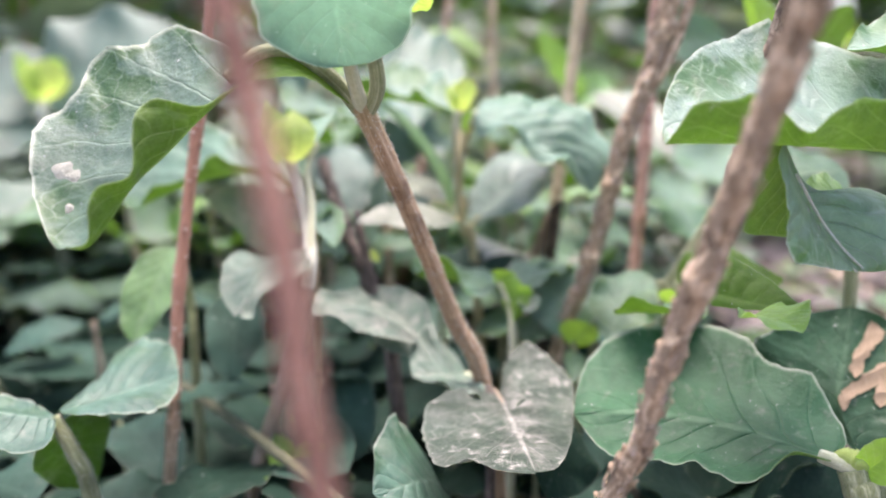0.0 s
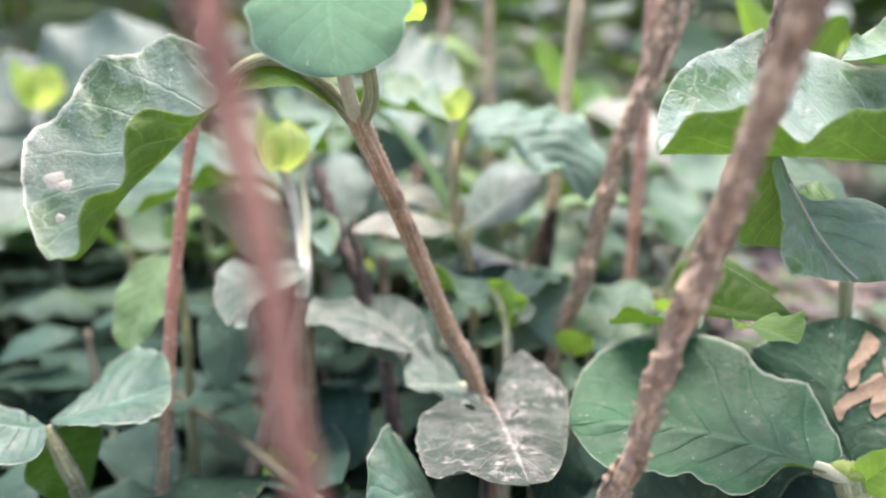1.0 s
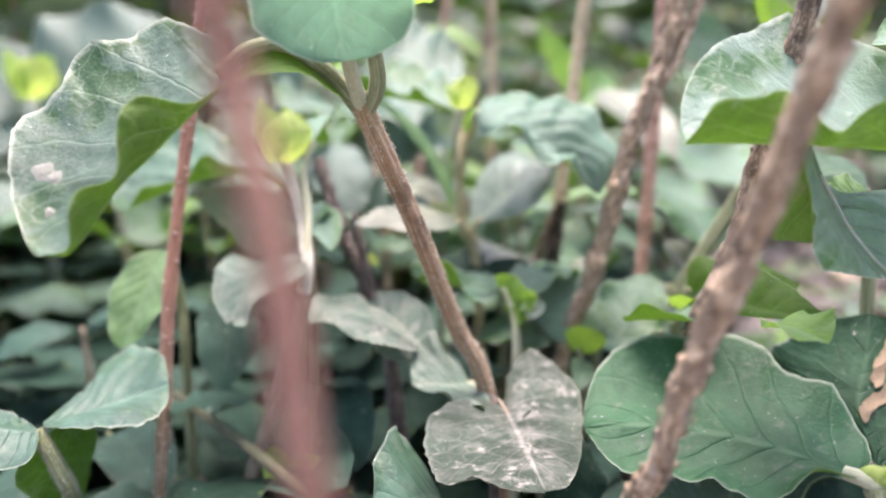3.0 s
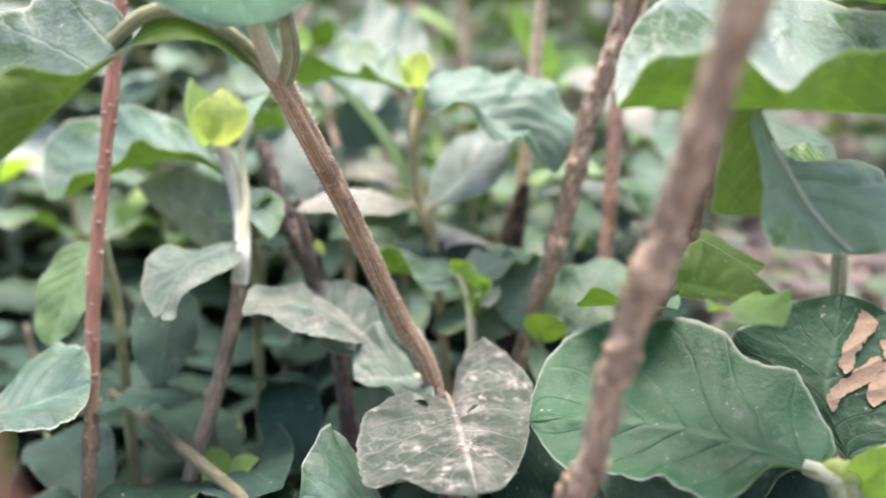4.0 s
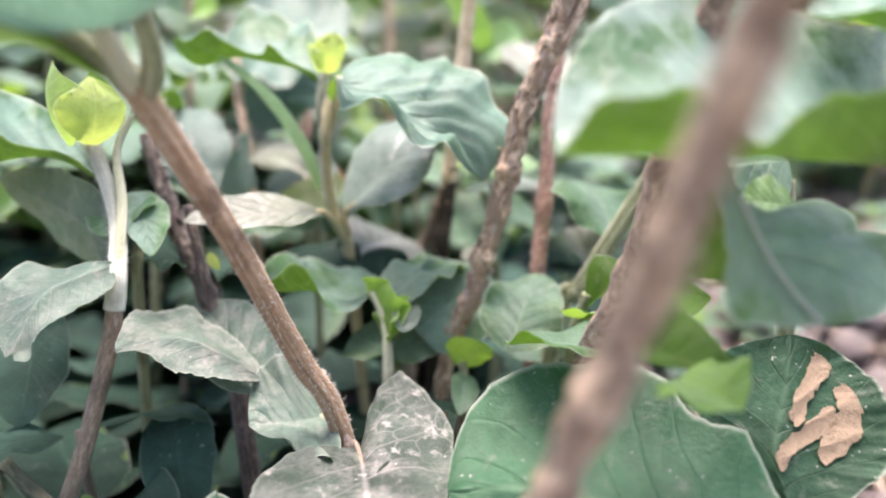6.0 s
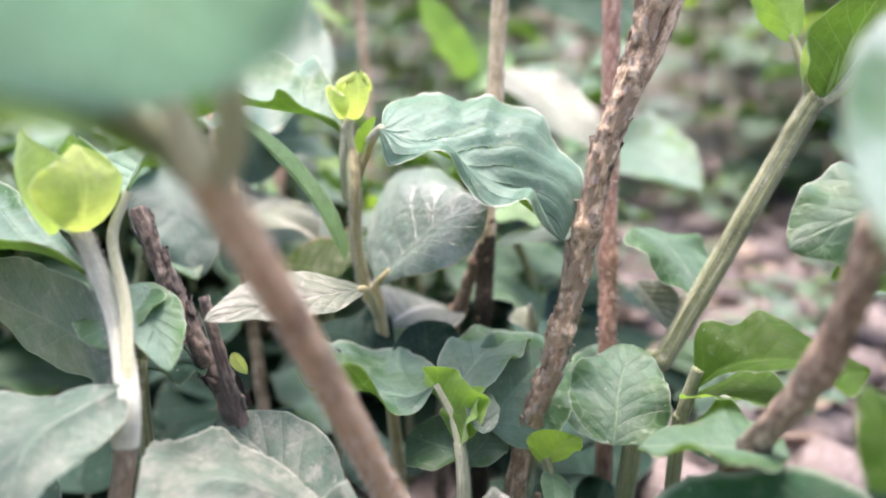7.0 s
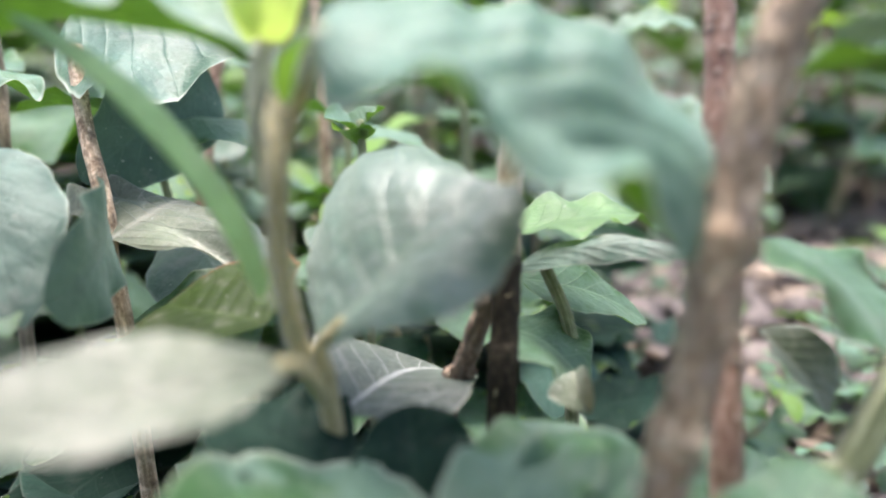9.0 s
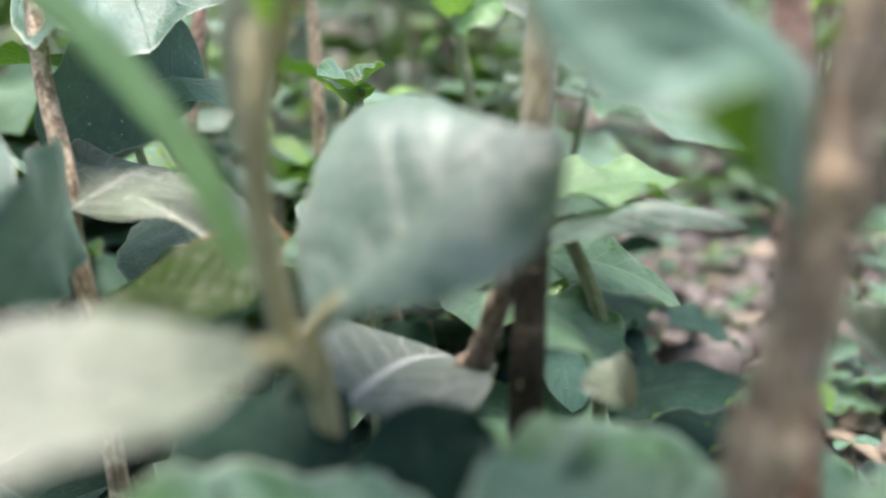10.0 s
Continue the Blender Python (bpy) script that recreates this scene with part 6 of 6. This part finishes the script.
# ---- weeds that fill the bed behind ----
def weed(name, label, height, pairs, size, materials, stem_mat, seed, tall=False, dim=False):
    """An upright weed with leaves in pairs, each pair turned a quarter from the one below."""
    rnd = random.Random(seed)
    q = thing(name, label, "plant", "weeds filling the bed")
    lean = Vector((rnd.uniform(-0.2, 0.2), rnd.uniform(-0.2, 0.2), 1))
    line = [Vector((0, 0, -0.004))] + [lean * (height * k / 3) + Vector((rnd.uniform(-1, 1), rnd.uniform(-1, 1), 0)) * height * 0.03 for k in (1, 2, 3)]
    part("stem", tube(line, 0.0016 + height * 0.003, 0.0006, 8, 8, rough=0.1, seed=seed), stem_mat, q)
    smooth = spline(line, 8)
    for k in range(pairs):
        s = 1 - (k + (0.3 * rnd.random() if k else 0)) / pairs * (0.62 if tall else 0.9)
        at = smooth[min(len(smooth) - 1, int(s * (len(smooth) - 1)))]
        turn = k * 1.57 + rnd.uniform(-0.5, 0.5)
        for way in (0, math.pi):
            a = turn + way + rnd.uniform(-0.3, 0.3)
            out = Vector((math.cos(a), math.sin(a), 0))
            long = size * rnd.uniform(0.7, 1.2) * (0.5 if k == 0 else 1)
            foot = at + out * 0.002
            tip = foot + out * long + Vector((0, 0, long * rnd.uniform(-0.55, 0.35)))
            edge = foot.lerp(tip, 0.5) + Vector((-out.y, out.x, rnd.uniform(-0.3, 0.3))) * long * rnd.uniform(0.27, 0.36)
            leaf(q, foot, tip, edge, rnd.choice(materials) if k or dim or rnd.random() < 0.5 else YOUNG, bend=rnd.uniform(0.02, 0.13), fold=(rnd.uniform(-8, 22), rnd.uniform(-8, 22)),
                 curl=rnd.uniform(-22, 6), wave=rnd.uniform(0.03, 0.15), waves=rnd.uniform(2, 3.2), seed=rnd.random() * 9, nu=14, nv=5, quilt=0.02, shape=(rnd.uniform(0.78, 0.95), rnd.uniform(0.5, 0.7)))
    return q


templates = [
    weed("weed_plant", "leafy green weed in a dense bed", 0.10, 5, 0.042, [GREEN, PALE, GREY, GREEN], GREENSTEM, 1),
    weed("weed_plant", "leafy bluish weed in a dense bed", 0.075, 4, 0.045, [PALE, GREEN, GREY], TANSTEM, 2),
    weed("weed_plant", "low weed in a dense bed, dark leaf colour holding shade", 0.045, 3, 0.046, [DARK, DARK, DARK, TEAL], GREENSTEM, 3, dim=True),
    weed("weed_plant", "low weed in a dense bed, leaves darkened for shade", 0.055, 4, 0.040, [DARK, TEAL, DARK, DARK], SHADESTEM, 4, dim=True),
    # The HAZY leaves of these two have distance haze in their colour.
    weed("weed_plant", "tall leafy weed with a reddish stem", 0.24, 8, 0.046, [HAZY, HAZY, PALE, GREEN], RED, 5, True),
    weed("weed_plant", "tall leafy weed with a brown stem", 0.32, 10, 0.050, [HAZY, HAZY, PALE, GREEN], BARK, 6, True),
]
FIRST = [(0.22, 0.50), (-0.20, 0.46), (0.13, 0.44), (-0.10, 0.40), (0.30, 0.75), (-0.28, 0.80)]
for q, (x, y) in zip(templates, FIRST):
    q.location = (x, y, 0)
rnd = random.Random(11)


def open_soil(x, y):
    """The bare strip of soil beside the bed."""
    return 0.060 + 0.28 * (y - 0.17) < x < 0.15 + 0.6 * (y - 0.17) and 0.15 < y < 0.85


def grow(q, x, y, z, most, size):
    made = copy_thing(q, pose(x, y, z, rnd.uniform(-most, most), rnd.uniform(-most, most), rnd.uniform(0, 360)))
    made.scale = [size] * 3


# the dark understorey beneath the near plants; its shade is put into the leaf colour
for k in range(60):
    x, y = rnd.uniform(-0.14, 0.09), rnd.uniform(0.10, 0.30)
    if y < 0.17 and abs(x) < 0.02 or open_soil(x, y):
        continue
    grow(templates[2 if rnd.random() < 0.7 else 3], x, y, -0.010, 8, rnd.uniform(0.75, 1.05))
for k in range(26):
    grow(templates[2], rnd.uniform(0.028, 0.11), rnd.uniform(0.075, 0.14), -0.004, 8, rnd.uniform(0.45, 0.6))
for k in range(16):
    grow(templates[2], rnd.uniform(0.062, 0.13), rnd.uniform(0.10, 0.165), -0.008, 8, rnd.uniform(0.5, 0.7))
# the leafy layer just behind the budding weed
for k in range(75):
    x, y = rnd.uniform(-0.22, 0.16), rnd.uniform(0.225, 0.46)
    if open_soil(x, y) or (y < 0.25 and -0.03 < x < 0.06):
        continue
    grow(rnd.choice(templates[:4]), x, y, -0.004, 10, rnd.uniform(0.7, 1.05))
# the bed behind
for k in range(95):
    y = 0.25 + 0.35 * rnd.random()
    x = rnd.uniform(-0.62, 0.62) * (0.12 + y)
    if open_soil(x, y) or (y < 0.24 and -0.03 < x < 0.06):
        continue
    grow(rnd.choice(templates[:4] if y < 0.40 else templates[:5]), x, y, 0, 8, rnd.uniform(0.85, 1.15))
for k in range(34):
    x, y = rnd.uniform(-0.42, 0.36), rnd.uniform(0.36, 0.62)
    if x > 0.04 and y < 0.50:
        continue
    grow(templates[k % 2], x, y, 0, 8, rnd.uniform(1.25, 1.75))


# tall weeds added at the back of the bed, their pale leaf colour standing in for haze
for k in range(12):
    grow(templates[4 + k % 2], rnd.uniform(-0.36, -0.10), rnd.uniform(0.42, 0.62), 0, 8, rnd.uniform(0.5, 0.75))
for k in range(16):
    y = rnd.uniform(0.62, 1.05)
    grow(templates[4 + k % 2], -y * rnd.uniform(0.30, 0.66), y, 0, 8, rnd.uniform(0.8, 1.1))
# small seedlings on the bare strip
for k in range(34):
    y = rnd.uniform(0.20, 0.75)
    x = rnd.uniform(0.075 + 0.28 * (y - 0.17), 0.15 + 0.6 * (y - 0.17))
    grow(templates[k % 2], x, y, 0, 10, rnd.uniform(0.22, 0.45) * (0.6 + y))


def mass(name, label, spots):
    """Many weeds further off, joined into one mesh: spots are (weed, place)."""
    verts, faces, uvs, slots, kinds, total = [], [], [], [], [], 0
    for q, m in spots:
        for child in q.children:
            mesh = child.data
            n = len(mesh.vertices)
            co = np.empty(n * 3)
            mesh.vertices.foreach_get("co", co)
            rel = np.array(m)
            co = co.reshape(-1, 3) @ rel[:3, :3].T + rel[:3, 3]
            for mat in mesh.materials:
                if mat not in kinds:
                    kinds.append(mat)
            for p in mesh.polygons:
                faces.append([v + total for v in p.vertices])
                slots.append(kinds.index(mesh.materials[p.material_index]))
            uv = np.empty(len(mesh.loops) * 2)
            mesh.uv_layers[0].data.foreach_get("uv", uv)
            uvs.append(uv)
            verts.append(co)
            total += n
    mesh = bpy.data.meshes.new(name)
    mesh.from_pydata(np.concatenate(verts).tolist(), [], faces)
    for mat in kinds:
        mesh.materials.append(mat)
    mesh.polygons.foreach_set("material_index", slots)
    mesh.polygons.foreach_set("use_smooth", [True] * len(faces))
    mesh.uv_layers.new().data.foreach_set("uv", np.concatenate(uvs))
    mesh.update()
    return tagged(new(name, mesh), label, "weeds", kind="stuff")


def spread(count, near, far, which, low, high):
    out = []
    for k in range(count):
        y = rnd.uniform(near, far)
        x = rnd.uniform(-0.68, 0.68) * (0.15 + y)
        if open_soil(x, y):
            continue
        out.append((templates[which[k % len(which)]], pose(x, y, 0, rnd.uniform(-8, 8), rnd.uniform(-8, 8), rnd.uniform(0, 360)) @ Matrix.Scale(rnd.uniform(low, high) * (0.9 + 0.25 * y), 4)))
    return out


mass("weed_bed", "dense bed of leafy weeds further back", spread(120, 0.58, 1.1, (0, 1, 4, 5, 1), 1.0, 1.6))
mass("weed_bed", "distant bed of tall leafy weeds", spread(60, 1.1, 2.0, (4, 5, 1), 1.0, 1.5))


def leaf_litter():
    """Dry leaf scraps, crumbs and twigs on the bare soil."""
    r = random.Random(5)
    bm = bmesh.new()
    layer = bm.loops.layers.uv.verify()
    for k in range(420):
        y = r.uniform(0.15, 0.62)
        x = r.uniform(0.03 + 0.2 * (y - 0.17), 0.20 + 0.75 * (y - 0.17))
        long = r.choice((0.004, 0.008, 0.014, 0.022)) * r.uniform(0.7, 1.2)
        a, tilt = r.uniform(0, 6.28), r.uniform(-0.3, 0.3)
        d = Vector((math.cos(a), math.sin(a), tilt)) * long
        w = Vector((-math.sin(a), math.cos(a), r.uniform(-0.5, 0.5))) * long * r.choice((0.08, 0.3, 0.4))
        up = Vector((0, 0, long * 0.2))
        o = Vector((x, y, 0.003))
        ring = [o - d * 0.5, o - d * 0.2 + w + up, o + d * 0.25 + w * 0.8 + up, o + d * 0.5, o + d * 0.2 - w + up, o - d * 0.25 - w * 0.9 + up]
        vs = [bm.verts.new(p) for p in ring]
        mid = bm.verts.new(o + up * 0.2)
        for i in range(6):
            bm.faces.new((vs[i], vs[(i + 1) % 6], mid))
    ob = part("leaf_litter", bm, LITTER, None)
    return tagged(ob, "dry leaf scraps and twigs on bare soil", "leaf litter", kind="stuff")


leaf_litter()


def soil_clods():
    """Crumbs and clods of dry soil lying on the bare strip."""
    r = random.Random(15)
    t = (1 + 5 ** 0.5) / 2
    unit = [Vector(v).normalized() for v in ((-1, t, 0), (1, t, 0), (-1, -t, 0), (1, -t, 0), (0, -1, t), (0, 1, t), (0, -1, -t), (0, 1, -t), (t, 0, -1), (t, 0, 1), (-t, 0, -1), (-t, 0, 1))]
    tris = ((0, 11, 5), (0, 5, 1), (0, 1, 7), (0, 7, 10), (0, 10, 11), (1, 5, 9), (5, 11, 4), (11, 10, 2), (10, 7, 6), (7, 1, 8), (3, 9, 4), (3, 4, 2), (3, 2, 6), (3, 6, 8), (3, 8, 9), (4, 9, 5), (2, 4, 11), (6, 2, 10), (8, 6, 7), (9, 8, 1))
    verts, faces = [], []
    for k in range(1500):
        y = r.uniform(0.14, 0.85)
        x = r.uniform(0.03 + 0.2 * (y - 0.17), 0.22 + 0.75 * (y - 0.17))
        size = r.choice((0.0015, 0.0025, 0.004, 0.007, 0.011)) * r.uniform(0.7, 1.3)
        n = len(verts)
        verts += [Vector((x, y, size * 0.25)) + Vector((u.x, u.y * 1.1, u.z * 0.7)) * size * r.uniform(0.7, 1.15) for u in unit]
        faces += [(n + a, n + b, n + c) for a, b, c in tris]
    mesh = bpy.data.meshes.new("soil_clods")
    mesh.from_pydata(verts, [], faces)
    mesh.polygons.foreach_set("use_smooth", [True] * len(faces))
    mesh.materials.append(SOIL)
    return tagged(new("soil_clods", mesh), "crumbled clods of dry brown soil", "soil clods", kind="stuff")


soil_clods()


def far_foliage(name, label, material, count, place, big, seed, flat=0.3):
    """Leaves of the weeds and shrubs further off, past counting; place gives a spot for a leaf, or nothing."""
    r = random.Random(seed)
    verts, faces = [], []
    for k in range(count):
        at = place(r)
        if at is None:
            continue
        x, y, z = at
        long = r.uniform(0.035, 0.075) * big(y)
        a = r.uniform(0, 6.28)
        d = Vector((math.cos(a), math.sin(a), r.uniform(-0.7, 0.5))).normalized() * long
        w = d.cross(Vector((r.uniform(-0.4, 0.4), r.uniform(-0.4, 0.4), 1))).normalized() * long * 0.32
        up = w.cross(d).normalized() * long * 0.12
        o = Vector((x, y, max(0.0, z)))
        n = len(verts)
        verts += [o, o + d * 0.3 + w * 0.9 + up, o + d * 0.3 + up * 0.3, o + d * 0.3 - w * 0.9 + up, o + d * 0.7 + w * 0.7 + up, o + d * 0.7 + up * 0.3, o + d * 0.7 - w * 0.7 + up, o + d - up]
        faces += [(n, n + 2, n + 1), (n, n + 3, n + 2), (n + 1, n + 2, n + 5, n + 4), (n + 2, n + 3, n + 6, n + 5), (n + 4, n + 5, n + 7), (n + 5, n + 6, n + 7)]
    mesh = bpy.data.meshes.new(name)
    mesh.from_pydata(verts, [], faces)
    mesh.uv_layers.new().data.foreach_set("uv", [0.3, flat] * len(mesh.loops))
    mesh.materials.append(material)
    return tagged(new(name, mesh), label, "foliage", kind="stuff")


def shrub_spot(r):
    """A leaf of the shrubs that close the bed behind: in clumps up to about a metre and a half high."""
    y = r.uniform(1.2, 4.0)
    x = r.uniform(-3.6, 3.6)
    if abs(x) > 2.9 + 1.2 * noise.noise(Vector((x, y * 1.4, 9))) + 0.4 * r.random():
        return None
    tall = 0.25 + 0.38 * y * (1 + 0.5 * noise.noise(Vector((x * 1.3, y * 1.3, 4))))
    return x, y, tall * r.random() ** 1.2


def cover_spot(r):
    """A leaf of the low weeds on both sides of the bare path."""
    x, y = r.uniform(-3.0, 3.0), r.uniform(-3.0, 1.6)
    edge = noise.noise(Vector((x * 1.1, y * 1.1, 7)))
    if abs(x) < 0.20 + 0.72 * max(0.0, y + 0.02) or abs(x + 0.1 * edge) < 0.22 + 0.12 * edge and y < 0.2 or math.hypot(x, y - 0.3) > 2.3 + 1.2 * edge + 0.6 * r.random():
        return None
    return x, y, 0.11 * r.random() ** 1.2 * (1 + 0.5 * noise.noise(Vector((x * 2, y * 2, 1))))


# The HAZY share puts distance haze into the shrubs' leaf colour.
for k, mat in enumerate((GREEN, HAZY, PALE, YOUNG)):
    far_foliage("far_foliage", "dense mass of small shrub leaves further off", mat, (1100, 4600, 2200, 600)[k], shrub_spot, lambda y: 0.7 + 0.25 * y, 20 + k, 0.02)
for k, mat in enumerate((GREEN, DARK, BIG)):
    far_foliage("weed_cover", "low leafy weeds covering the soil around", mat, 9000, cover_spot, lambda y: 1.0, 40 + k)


def shrub_stems():
    """Thin upright stems that carry the leaves of the shrubs behind."""
    r = random.Random(77)
    verts, faces = [], []
    for k in range(420):
        x, y = r.uniform(-3.3, 3.3), r.uniform(1.2, 3.9)
        high = (0.25 + 0.38 * y) * r.uniform(0.6, 1.0)
        lean = Vector((r.uniform(-0.15, 0.15), r.uniform(-0.15, 0.15), 1)) * high
        wide = r.uniform(0.002, 0.005)
        n = len(verts)
        for j in range(5):
            a = j * 2 * math.pi / 5
            o = Vector((math.cos(a), math.sin(a), 0)) * wide
            verts += [Vector((x, y, -0.004)) + o, Vector((x, y, -0.004)) + lean + o * 0.4]
        faces += [(n + 2 * j, n + 2 * ((j + 1) % 5), n + 2 * ((j + 1) % 5) + 1, n + 2 * j + 1) for j in range(5)]
    mesh = bpy.data.meshes.new("shrub_stems")
    mesh.from_pydata(verts, [], faces)
    mesh.materials.append(LITTER)
    return tagged(new("shrub_stems", mesh), "thin brown stems of the shrubs behind", "stems", kind="stuff")


shrub_stems()
